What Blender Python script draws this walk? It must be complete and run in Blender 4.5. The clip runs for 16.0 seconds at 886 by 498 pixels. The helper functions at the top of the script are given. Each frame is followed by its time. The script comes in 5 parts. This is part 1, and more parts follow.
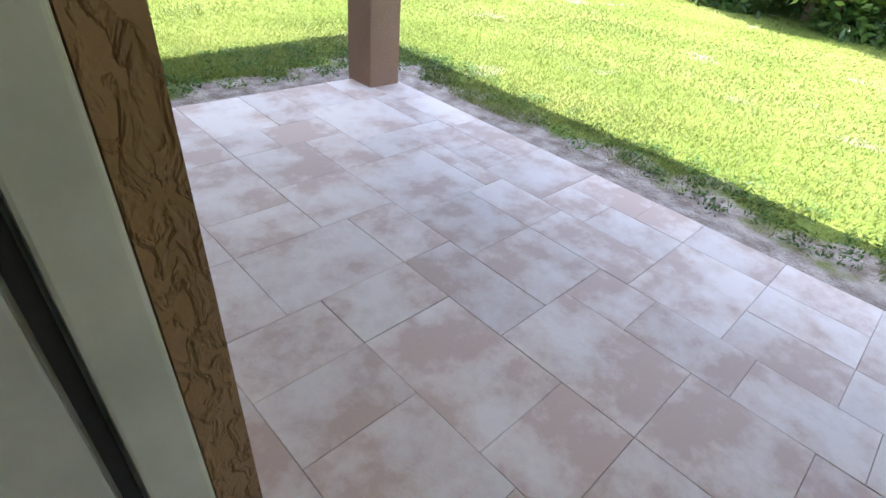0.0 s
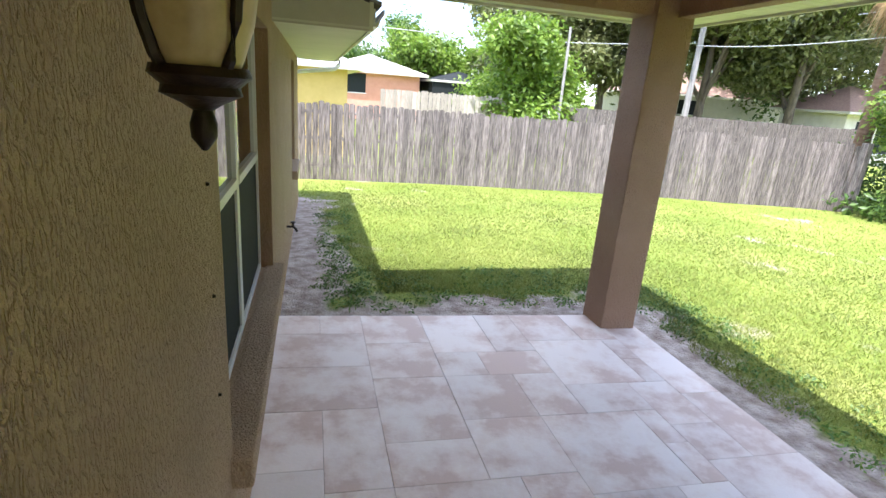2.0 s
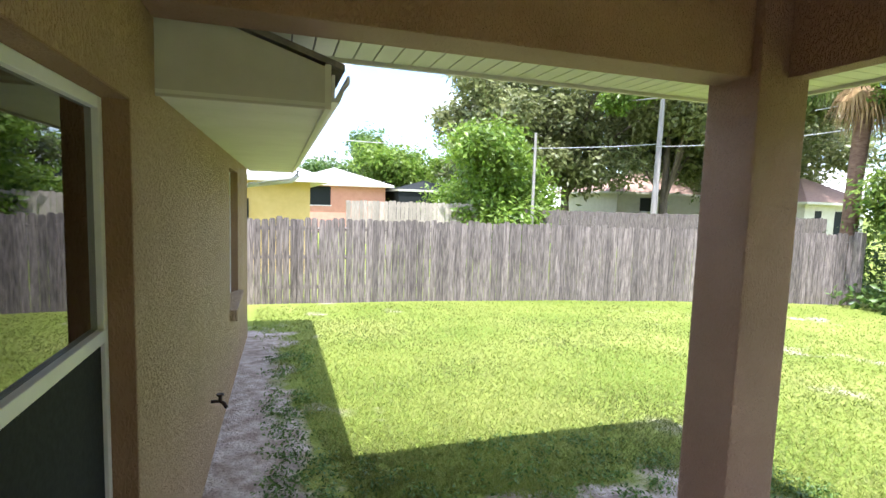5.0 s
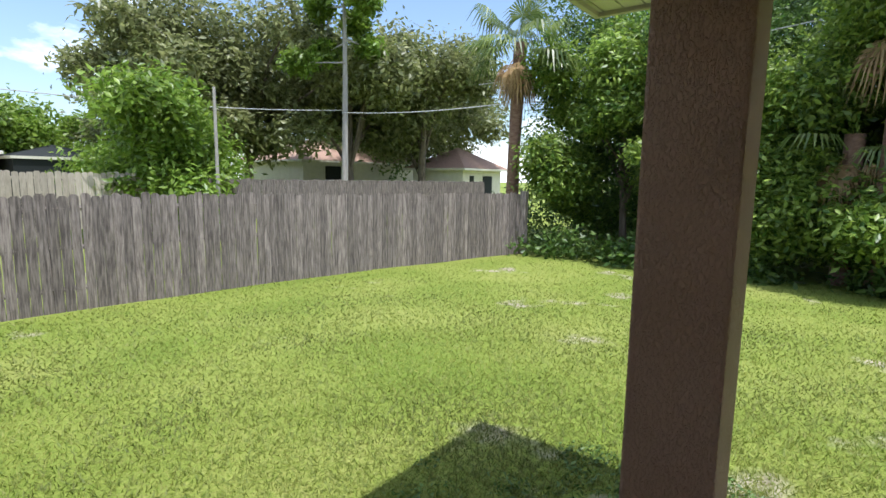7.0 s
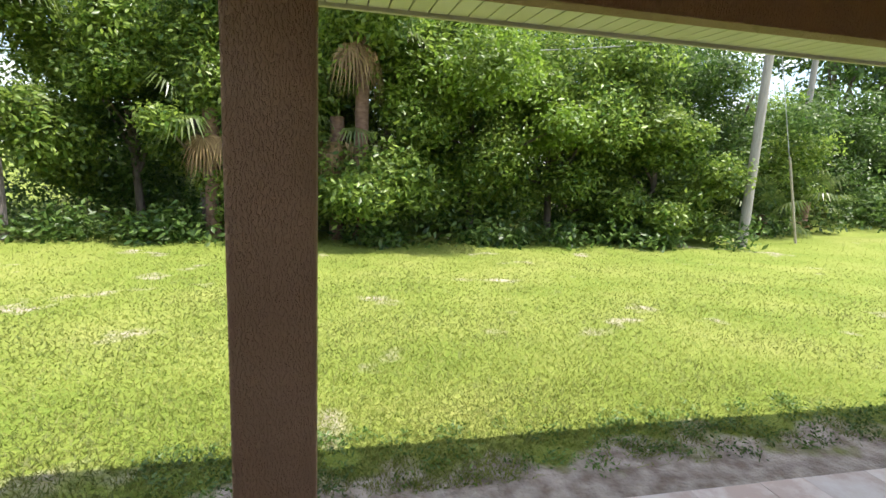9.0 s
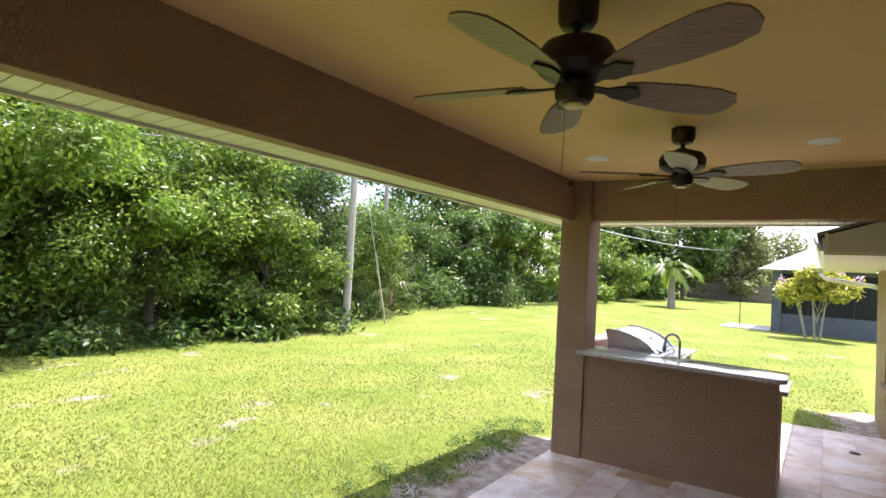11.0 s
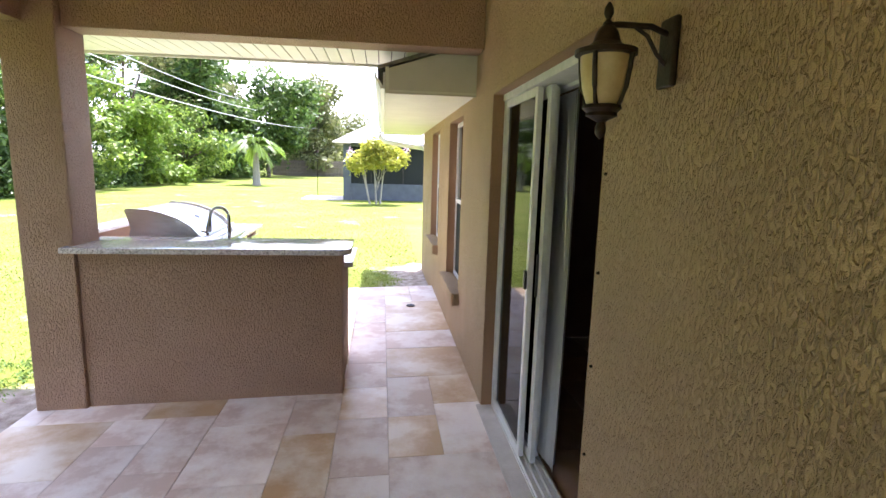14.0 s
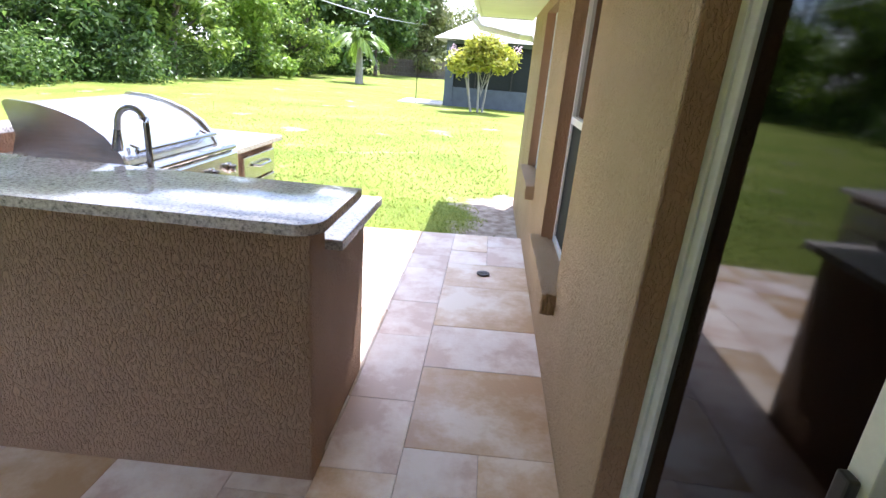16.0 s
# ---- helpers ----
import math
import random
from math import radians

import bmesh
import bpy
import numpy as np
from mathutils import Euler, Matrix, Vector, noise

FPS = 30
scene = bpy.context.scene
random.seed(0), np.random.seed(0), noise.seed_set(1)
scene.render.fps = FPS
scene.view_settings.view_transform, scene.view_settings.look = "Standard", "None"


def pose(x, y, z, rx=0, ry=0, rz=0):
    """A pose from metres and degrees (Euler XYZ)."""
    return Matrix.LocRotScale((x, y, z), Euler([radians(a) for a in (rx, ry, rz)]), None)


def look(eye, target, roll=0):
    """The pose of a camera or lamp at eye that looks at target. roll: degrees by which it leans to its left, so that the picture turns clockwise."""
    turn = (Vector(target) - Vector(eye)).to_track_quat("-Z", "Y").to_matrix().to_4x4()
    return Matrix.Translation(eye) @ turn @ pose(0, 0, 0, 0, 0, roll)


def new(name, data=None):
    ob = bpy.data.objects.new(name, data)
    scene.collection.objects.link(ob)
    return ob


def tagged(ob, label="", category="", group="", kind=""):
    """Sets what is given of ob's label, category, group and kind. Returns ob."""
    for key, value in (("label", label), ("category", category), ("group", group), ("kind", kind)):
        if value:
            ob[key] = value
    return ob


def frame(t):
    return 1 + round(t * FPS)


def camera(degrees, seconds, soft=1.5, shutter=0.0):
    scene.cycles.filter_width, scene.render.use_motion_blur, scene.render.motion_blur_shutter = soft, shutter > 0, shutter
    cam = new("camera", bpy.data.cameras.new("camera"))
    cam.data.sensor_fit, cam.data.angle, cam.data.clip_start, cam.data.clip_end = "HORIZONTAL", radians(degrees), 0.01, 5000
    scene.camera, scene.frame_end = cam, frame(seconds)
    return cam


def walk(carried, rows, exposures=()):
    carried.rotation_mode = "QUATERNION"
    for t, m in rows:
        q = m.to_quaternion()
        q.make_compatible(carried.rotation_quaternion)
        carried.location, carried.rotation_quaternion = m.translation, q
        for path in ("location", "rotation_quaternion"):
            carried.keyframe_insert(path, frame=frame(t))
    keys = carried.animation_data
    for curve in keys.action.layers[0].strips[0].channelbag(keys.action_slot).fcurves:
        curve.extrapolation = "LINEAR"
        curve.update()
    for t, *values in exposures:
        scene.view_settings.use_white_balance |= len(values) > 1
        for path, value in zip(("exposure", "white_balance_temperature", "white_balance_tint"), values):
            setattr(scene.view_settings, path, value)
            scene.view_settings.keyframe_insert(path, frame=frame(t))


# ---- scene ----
# ---------- camera and its walk ----------
cam = camera(81.4, 16.0, soft=1.5)
PATH = [
    (0, look((-0.066, 0.159, 1.48), (1.119, 1.248, 0.292), 6.3)),
    (0.5, look((-0.012, 0.197, 1.536), (1.192, 1.36, 0.442), 6.1)),
    (1, look((0.026, 0.234, 1.581), (1.135, 1.602, 0.633), 5.1)),
    (1.5, look((0.165, 0.222, 1.622), (0.891, 1.915, 0.842), 4.1)),
    (2, look((0.258, 0.174, 1.704), (0.747, 2.023, 1.119), 4.5)),
    (2.5, look((0.304, 0.184, 1.74), (0.582, 2.122, 1.333), 3.9)),
    (3, look((0.321, 0.328, 1.76), (0.576, 2.297, 1.512), 4.1)),
    (3.2, look((0.339, 0.435, 1.748), (0.578, 2.408, 1.522), 4.2)),
    (5.5, look((0.543, 2.187, 1.642), (1.363, 4.003, 1.476), 1.6)),
    (6, look((0.676, 2.68, 1.563), (1.769, 4.346, 1.389), 1.9)),
    (6.5, look((0.695, 3.073, 1.565), (2.09, 4.486, 1.327), 1.4)),
    (7, look((0.773, 3.374, 1.56), (2.341, 4.585, 1.291), 0.8)),
    (7.5, look((0.808, 3.58, 1.584), (2.66, 4.283, 1.305), 1.4)),
    (8, look((0.741, 3.67, 1.63), (2.717, 3.714, 1.321), 0.7)),
    (8.5, look((0.729, 3.631, 1.624), (2.698, 3.466, 1.314), 1.3)),
    (9, look((0.689, 3.589, 1.686), (2.607, 3.144, 1.337), 2.6)),
    (9.5, look((0.692, 3.61, 1.715), (2.486, 2.794, 1.374), 3.1)),
    (10, look((0.625, 3.651, 1.727), (2.204, 2.456, 1.447), 2.0)),
    (12.3, look((0.648, 3.102, 1.777), (1.378, 1.275, 2.138), 4.7)),
    (12.5, look((0.618, 2.996, 1.738), (1.247, 1.128, 2.079), 4.4)),
    (13, look((0.596, 2.645, 1.682), (0.911, 0.678, 1.853), 3.2)),
    (13.5, look((0.687, 2.294, 1.614), (0.686, 0.296, 1.524), 2.6)),
    (14, look((0.661, 1.887, 1.561), (0.424, -0.073, 1.242), 1.6)),
    (14.5, look((0.571, 1.451, 1.534), (0.33, -0.472, 1.039), 0.6)),
    (15, look((0.494, 0.946, 1.54), (0.222, -0.948, 0.958), 1.1)),
    (15.5, look((0.398, 0.392, 1.498), (0.217, -1.5, 0.874), 3.0)),
    (16, look((0.402, -0.081, 1.47), (0.53, -1.961, 0.798), 4.7)),
]
EXPOSURES = [(0.0, 2.1, 5800, 17), (0.5, 1.9, 5800, 15), (1.5, 1.85, 5850, 17), (3.0, 2.05, 5900, 19), (5.5, 1.55, 5900, 16), (6.5, 1.0, 5900, 13), (7.0, 0.75, 6050, 12), (9.0, 1.22, 6650, 13), (10.0, 1.4, 6600, 17), (12.5, 1.85, 6200, 27), (14.5, 2.3, 6000, 23), (16.0, 1.95, 5850, 19)]
walk(cam, PATH, EXPOSURES)

# ---------- world and sun ----------
SUN_TRAVEL = Vector((0.10, 0.29, -1.0))
world = bpy.data.worlds.new("sky")
scene.world = world
world.use_nodes = True
wn, wl = world.node_tree.nodes, world.node_tree.links
bg = wn["Background"]
sky = wn.new("ShaderNodeTexSky")
sky.sky_type = 'NISHITA'
sky.sun_disc = False
to_sun = -SUN_TRAVEL.normalized()
sky.sun_elevation = math.asin(to_sun.z)
sky.sun_rotation = math.atan2(to_sun.x, to_sun.y)
sky.air_density, sky.dust_density, sky.ozone_density = 1.0, 1.6, 1.5
# white clouds drifting over the blue
tc = wn.new("ShaderNodeTexCoord")
mp = wn.new("ShaderNodeMapping")
mp.inputs["Scale"].default_value = (1.0, 1.0, 2.2)
cn = wn.new("ShaderNodeTexNoise")
cn.inputs["Scale"].default_value, cn.inputs["Detail"].default_value, cn.inputs["Roughness"].default_value = 2.6, 8, 0.55
cr = wn.new("ShaderNodeValToRGB")
cr.color_ramp.elements[0].position, cr.color_ramp.elements[1].position = 0.50, 0.62
cm = wn.new("ShaderNodeMix")
cm.data_type = 'RGBA'
cm.inputs[7].default_value = (9.5, 9.6, 9.8, 1)
wl.new(tc.outputs["Generated"], mp.inputs["Vector"])
wl.new(mp.outputs["Vector"], cn.inputs["Vector"])
wl.new(cn.outputs["Fac"], cr.inputs["Fac"])
wl.new(cr.outputs["Color"], cm.inputs[0])
wl.new(sky.outputs["Color"], cm.inputs[6])
wl.new(cm.outputs[2], bg.inputs["Color"])
bg.inputs["Strength"].default_value = 0.15
sun_data = bpy.data.lights.new("sun", 'SUN')
sun_data.energy, sun_data.angle, sun_data.color = 4.0, radians(0.53), (1.0, 0.97, 0.92)
sun = new("sun", sun_data)
sun.matrix_world = look((0, 0, 40), Vector((0, 0, 40)) + SUN_TRAVEL)


# ---------- materials ----------
def nodes_of(name):
    m = bpy.data.materials.new(name)
    m.use_nodes = True
    nt = m.node_tree
    return m, nt.nodes, nt.links, nt.nodes["Principled BSDF"]


def surface(name, c1, c2, rough=0.7, scale=6.0, bump=0.0, bump_scale=60.0, stretch=(1, 1, 1), metal=0.0, c3=None, spec=0.5, per_object=0.0, bump_dist=0.01, jitter=0.0, low_high=(0.32, 0.68)):
    """Two-scale mottled colour with a fine bump."""
    m, n, l, p = nodes_of(name)
    t = n.new("ShaderNodeTexCoord")
    mpg = n.new("ShaderNodeMapping")
    mpg.inputs["Scale"].default_value = stretch
    l.new(t.outputs["Object"], mpg.inputs["Vector"])
    vec = mpg.outputs["Vector"]
    info = n.new("ShaderNodeObjectInfo")
    if per_object:
        add = n.new("ShaderNodeVectorMath")
        add.operation = 'ADD'
        mul = n.new("ShaderNodeVectorMath")
        mul.operation = 'SCALE'
        mul.inputs["Scale"].default_value = 37.0
        comb = n.new("ShaderNodeCombineXYZ")
        for i in range(3):
            l.new(info.outputs["Random"], comb.inputs[i])
        l.new(comb.outputs[0], mul.inputs[0])
        l.new(vec, add.inputs[0])
        l.new(mul.outputs[0], add.inputs[1])
        vec = add.outputs[0]
    a = n.new("ShaderNodeTexNoise")
    a.inputs["Scale"].default_value, a.inputs["Detail"].default_value, a.inputs["Roughness"].default_value = scale, 8, 0.65
    l.new(vec, a.inputs["Vector"])
    r = n.new("ShaderNodeValToRGB")
    r.color_ramp.elements[0].color, r.color_ramp.elements[1].color = (*c1, 1), (*c2, 1)
    r.color_ramp.elements[0].position, r.color_ramp.elements[1].position = low_high
    if c3:
        e = r.color_ramp.elements.new(0.5)
        e.color = (*c3, 1)
    l.new(a.outputs["Fac"], r.inputs["Fac"])
    out = r.outputs["Color"]
    if per_object or jitter:
        hs = n.new("ShaderNodeHueSaturation")
        mr = n.new("ShaderNodeMapRange")
        k = per_object or jitter
        mr.inputs["To Min"].default_value, mr.inputs["To Max"].default_value = 1 - k, 1 + k
        if per_object:
            l.new(info.outputs["Random"], mr.inputs["Value"])
        else:
            geo = n.new("ShaderNodeNewGeometry")
            l.new(geo.outputs["Random Per Island"], mr.inputs["Value"])
        l.new(mr.outputs["Result"], hs.inputs["Value"])
        l.new(out, hs.inputs["Color"])
        out = hs.outputs["Color"]
    l.new(out, p.inputs["Base Color"])
    p.inputs["Roughness"].default_value, p.inputs["Metallic"].default_value = rough, metal
    p.inputs["Specular IOR Level"].default_value = spec
    if bump:
        b = n.new("ShaderNodeTexNoise")
        b.inputs["Scale"].default_value, b.inputs["Detail"].default_value = bump_scale, 5
        l.new(vec, b.inputs["Vector"])
        bn = n.new("ShaderNodeBump")
        bn.inputs["Strength"].default_value, bn.inputs["Distance"].default_value = bump, bump_dist
        l.new(b.outputs["Fac"], bn.inputs["Height"])
        l.new(bn.outputs["Normal"], p.inputs["Normal"])
    return m


def stucco(name, c1, c2, depth=0.008):
    """Knock-down render: worm-like raised dashes, longer upright, over a mottled coat."""
    m, n, l, p = nodes_of(name)
    t = n.new("ShaderNodeTexCoord")
    mpg = n.new("ShaderNodeMapping")
    mpg.inputs["Scale"].default_value = (1, 1, 0.45)
    l.new(t.outputs["Object"], mpg.inputs["Vector"])
    v = n.new("ShaderNodeTexNoise")
    v.inputs["Scale"].default_value, v.inputs["Detail"].default_value, v.inputs["Distortion"].default_value = 100, 3.5, 0.6
    l.new(mpg.outputs["Vector"], v.inputs["Vector"])
    r0 = n.new("ShaderNodeValToRGB")
    r0.color_ramp.elements[0].position, r0.color_ramp.elements[1].position = 0.46, 0.60
    l.new(v.outputs["Fac"], r0.inputs["Fac"])
    f = n.new("ShaderNodeTexNoise")
    f.inputs["Scale"].default_value, f.inputs["Detail"].default_value = 260, 4
    l.new(t.outputs["Object"], f.inputs["Vector"])
    ad = n.new("ShaderNodeMath")
    ad.operation = 'MULTIPLY_ADD'
    ad.inputs[1].default_value = 0.25
    l.new(f.outputs["Fac"], ad.inputs[0])
    l.new(r0.outputs["Color"], ad.inputs[2])
    bn = n.new("ShaderNodeBump")
    bn.inputs["Strength"].default_value, bn.inputs["Distance"].default_value = 1.0, depth
    l.new(ad.outputs[0], bn.inputs["Height"])
    l.new(bn.outputs["Normal"], p.inputs["Normal"])
    a = n.new("ShaderNodeTexNoise")
    a.inputs["Scale"].default_value, a.inputs["Detail"].default_value = 2.2, 9
    l.new(t.outputs["Object"], a.inputs["Vector"])
    r = n.new("ShaderNodeValToRGB")
    r.color_ramp.elements[0].color, r.color_ramp.elements[1].color = (*c1, 1), (*c2, 1)
    r.color_ramp.elements[0].position, r.color_ramp.elements[1].position = 0.3, 0.7
    l.new(a.outputs["Fac"], r.inputs["Fac"])
    l.new(r.outputs["Color"], p.inputs["Base Color"])
    p.inputs["Roughness"].default_value = 0.55
    p.inputs["Specular IOR Level"].default_value = 0.35
    return m


def leafy(name, c1, c2, gloss=0.4, through_light=0.5):
    m, n, l, p = nodes_of(name)
    geo = n.new("ShaderNodeNewGeometry")
    r = n.new("ShaderNodeValToRGB")
    r.color_ramp.elements[0].color, r.color_ramp.elements[1].color = (*c1, 1), (*c2, 1)
    l.new(geo.outputs["Random Per Island"], r.inputs["Fac"])
    t = n.new("ShaderNodeTexCoord")
    a = n.new("ShaderNodeTexNoise")
    a.inputs["Scale"].default_value, a.inputs["Detail"].default_value = 0.7, 3
    l.new(t.outputs["Object"], a.inputs["Vector"])
    mr = n.new("ShaderNodeMapRange")
    mr.inputs["From Min"].default_value, mr.inputs["From Max"].default_value = 0.3, 0.7
    mr.inputs["To Min"].default_value, mr.inputs["To Max"].default_value = 0.7, 1.35
    l.new(a.outputs["Fac"], mr.inputs["Value"])
    hs = n.new("ShaderNodeHueSaturation")
    l.new(mr.outputs["Result"], hs.inputs["Value"])
    l.new(r.outputs["Color"], hs.inputs["Color"])
    l.new(hs.outputs["Color"], p.inputs["Base Color"])
    p.inputs["Roughness"].default_value = gloss
    tr = n.new("ShaderNodeBsdfTranslucent")
    l.new(hs.outputs["Color"], tr.inputs["Color"])
    mx = n.new("ShaderNodeMixShader")
    mx.inputs[0].default_value = through_light
    l.new(p.outputs[0], mx.inputs[1])
    l.new(tr.outputs[0], mx.inputs[2])
    l.new(mx.outputs[0], n["Material Output"].inputs["Surface"])
    return m


TAN = stucco("tan stucco", (0.50, 0.345, 0.185), (0.585, 0.41, 0.235), 0.022)
COLUMN = stucco("rose tan stucco", (0.385, 0.24, 0.155), (0.46, 0.30, 0.20))
CEIL = surface("tan ceiling paint", (0.68, 0.445, 0.19), (0.71, 0.47, 0.205), 0.7, 1.2, 0.05, 120)
REVEAL = stucco("brown painted reveal", (0.30, 0.175, 0.095), (0.38, 0.235, 0.135), 0.004)
WHITE = surface("white vinyl", (0.72, 0.73, 0.72), (0.82, 0.82, 0.80), 0.35, 5)
ALU = surface("white coated aluminium", (0.60, 0.62, 0.60), (0.76, 0.77, 0.75), 0.4, 14)
SOFFIT = surface("off-white soffit", (0.68, 0.68, 0.58), (0.76, 0.76, 0.66), 0.5, 3)
FASCIA = surface("beige fascia", (0.55, 0.53, 0.44), (0.63, 0.61, 0.52), 0.45, 4)
SHINGLE = surface("grey-brown shingles", (0.16, 0.14, 0.12), (0.30, 0.27, 0.24), 0.9, 14, 0.6, 60)
TILE = surface("tumbled travertine", (0.63, 0.49, 0.41), (0.84, 0.765, 0.70), 0.5, 2.8, 0.28, 70, c3=(0.755, 0.65, 0.575), per_object=0.08, bump_dist=0.004, spec=0.35, low_high=(0.42, 0.60))
TILE_OCHRE = surface("ochre travertine", (0.52, 0.34, 0.18), (0.76, 0.66, 0.54), 0.38, 2.2, 0.22, 55, c3=(0.63, 0.47, 0.31), per_object=0.09, bump_dist=0.004, low_high=(0.40, 0.60))
GROUT = surface("grey grout", (0.44, 0.37, 0.31), (0.56, 0.48, 0.42), 0.9, 20, 0.3, 120)
BRONZE = surface("dark bronze", (0.018, 0.012, 0.010), (0.05, 0.032, 0.022), 0.42, 30, 0.15, 90, metal=0.6)
BLADE = surface("walnut fan blade", (0.13, 0.075, 0.05), (0.24, 0.15, 0.10), 0.4, 9, 0.1, 80, stretch=(1, 12, 1))
AMBER = surface("amber seeded glass", (0.42, 0.30, 0.13), (0.60, 0.46, 0.24), 0.3, 10)
GRANITE = surface("speckled granite", (0.14, 0.13, 0.13), (0.74, 0.71, 0.69), 0.08, 90, c3=(0.55, 0.51, 0.49))
STEEL = surface("brushed steel", (0.55, 0.54, 0.52), (0.70, 0.69, 0.67), 0.24, 6, 0.06, 60, stretch=(1, 14, 14), metal=1.0)
CHROME = surface("dark chrome", (0.30, 0.30, 0.31), (0.42, 0.42, 0.43), 0.15, 8, metal=1.0)
BLACK = surface("black plastic", (0.012, 0.012, 0.012), (0.03, 0.03, 0.03), 0.4, 20)
DARKSCREEN = surface("black insect mesh", (0.014, 0.017, 0.018), (0.028, 0.032, 0.033), 0.7, 60, spec=0.15)
VANE = surface("white pvc vane", (0.78, 0.80, 0.82), (0.84, 0.86, 0.87), 0.45, 3)
# also the dark tone of the unlit rooms behind the windows
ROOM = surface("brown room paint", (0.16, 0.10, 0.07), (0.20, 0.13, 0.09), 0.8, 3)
ROOMTILE = surface("terracotta room tile", (0.34, 0.22, 0.14), (0.44, 0.30, 0.20), 0.35, 5, per_object=0.08)
FENCEW = surface("weathered grey wood", (0.085, 0.07, 0.063), (0.30, 0.255, 0.23), 0.9, 4, 0.6, 40, stretch=(9, 9, 0.8), per_object=0.25, c3=(0.185, 0.155, 0.14), low_high=(0.36, 0.64))
FENCEP = surface("pale fence wood", (0.28, 0.24, 0.19), (0.46, 0.41, 0.34), 0.9, 5, 0.4, 40, stretch=(7, 7, 0.7), jitter=0.2)
BARK = surface("grey-brown bark", (0.07, 0.055, 0.042), (0.20, 0.16, 0.125), 0.95, 7, 0.9, 22, stretch=(1, 1, 0.3), bump_dist=0.03)
PALMBARK = surface("red-brown palm trunk", (0.13, 0.07, 0.045), (0.27, 0.17, 0.12), 0.95, 6, 0.9, 25, stretch=(1, 1, 2.5), bump_dist=0.03)
POLEW = surface("bleached pole wood", (0.24, 0.22, 0.20), (0.38, 0.36, 0.33), 0.9, 4, 0.3, 30, stretch=(8, 8, 0.6))
WIRE = surface("grey cable", (0.35, 0.35, 0.36), (0.5, 0.5, 0.5), 0.5, 10)
LEAF_MID = leafy("mid green leaves", (0.05, 0.12, 0.016), (0.30, 0.40, 0.07))
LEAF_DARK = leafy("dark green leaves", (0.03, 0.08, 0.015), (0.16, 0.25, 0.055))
LEAF_OAK = leafy("olive oak leaves", (0.10, 0.13, 0.04), (0.28, 0.295, 0.12))
LEAF_LIME = leafy("yellow-green leaves", (0.10, 0.19, 0.02), (0.24, 0.34, 0.05))
LEAF_YELLOW = leafy("chartreuse leaves", (0.28, 0.33, 0.03), (0.55, 0.52, 0.08))
FROND = leafy("palm frond green", (0.05, 0.10, 0.02), (0.20, 0.25, 0.07), 0.35)
FROND_DEAD = leafy("dead palm frond", (0.20, 0.12, 0.05), (0.42, 0.29, 0.14), 0.7, 0.2)
GRASS = leafy("lawn blades", (0.12, 0.175, 0.022), (0.28, 0.30, 0.07), 0.6, 0.5)
WEED = leafy("broad weeds", (0.06, 0.13, 0.022), (0.15, 0.25, 0.045), 0.5, 0.3)
BLOSSOM = leafy("pale pink blossom", (0.6, 0.4, 0.5), (0.75, 0.6, 0.68), 0.6)
YELLOWWALL = surface("yellow house wall", (0.62, 0.45, 0.14), (0.70, 0.52, 0.19), 0.8, 3)
PINKWALL = surface("salmon house wall", (0.58, 0.27, 0.19), (0.66, 0.33, 0.24), 0.8, 3)
CREAMWALL = surface("cream house wall", (0.55, 0.52, 0.43), (0.64, 0.61, 0.52), 0.8, 3)
GREYBLUE = surface("slate-blue house wall", (0.075, 0.09, 0.115), (0.10, 0.12, 0.15), 0.75, 3)
ORANGEWALL = surface("apricot house wall", (0.60, 0.36, 0.18), (0.68, 0.43, 0.23), 0.8, 3)
PALEROOF = surface("pale grey shingles", (0.36, 0.34, 0.33), (0.52, 0.50, 0.49), 0.9, 10, 0.3, 40)
BROWNROOF = surface("brown shingles", (0.24, 0.15, 0.11), (0.36, 0.24, 0.18), 0.9, 10, 0.3, 40)
CONCRETE = surface("pale concrete", (0.50, 0.47, 0.43), (0.64, 0.61, 0.57), 0.85, 6, 0.2, 60)


def glass(name, tint=(0.55, 0.6, 0.6), rough=0.02, gloss=1.6):
    m, n, l, p = nodes_of(name)
    gl = n.new("ShaderNodeBsdfGlossy")
    gl.inputs["Roughness"].default_value = rough
    trn = n.new("ShaderNodeBsdfTransparent")
    trn.inputs["Color"].default_value = (*tint, 1)
    fr = n.new("ShaderNodeFresnel")
    fr.inputs["IOR"].default_value = 1.55
    mul = n.new("ShaderNodeMath")
    mul.operation = 'MULTIPLY_ADD'
    mul.inputs[1].default_value, mul.inputs[2].default_value = gloss, 0.03
    l.new(fr.outputs[0], mul.inputs[0])
    mx = n.new("ShaderNodeMixShader")
    l.new(mul.outputs[0], mx.inputs[0])
    l.new(trn.outputs[0], mx.inputs[1])
    l.new(gl.outputs[0], mx.inputs[2])
    l.new(mx.outputs[0], n["Material Output"].inputs["Surface"])
    return m


GLASS = glass("window glass")
GLASS_DARK = glass("tinted window glass", (0.12, 0.13, 0.13))


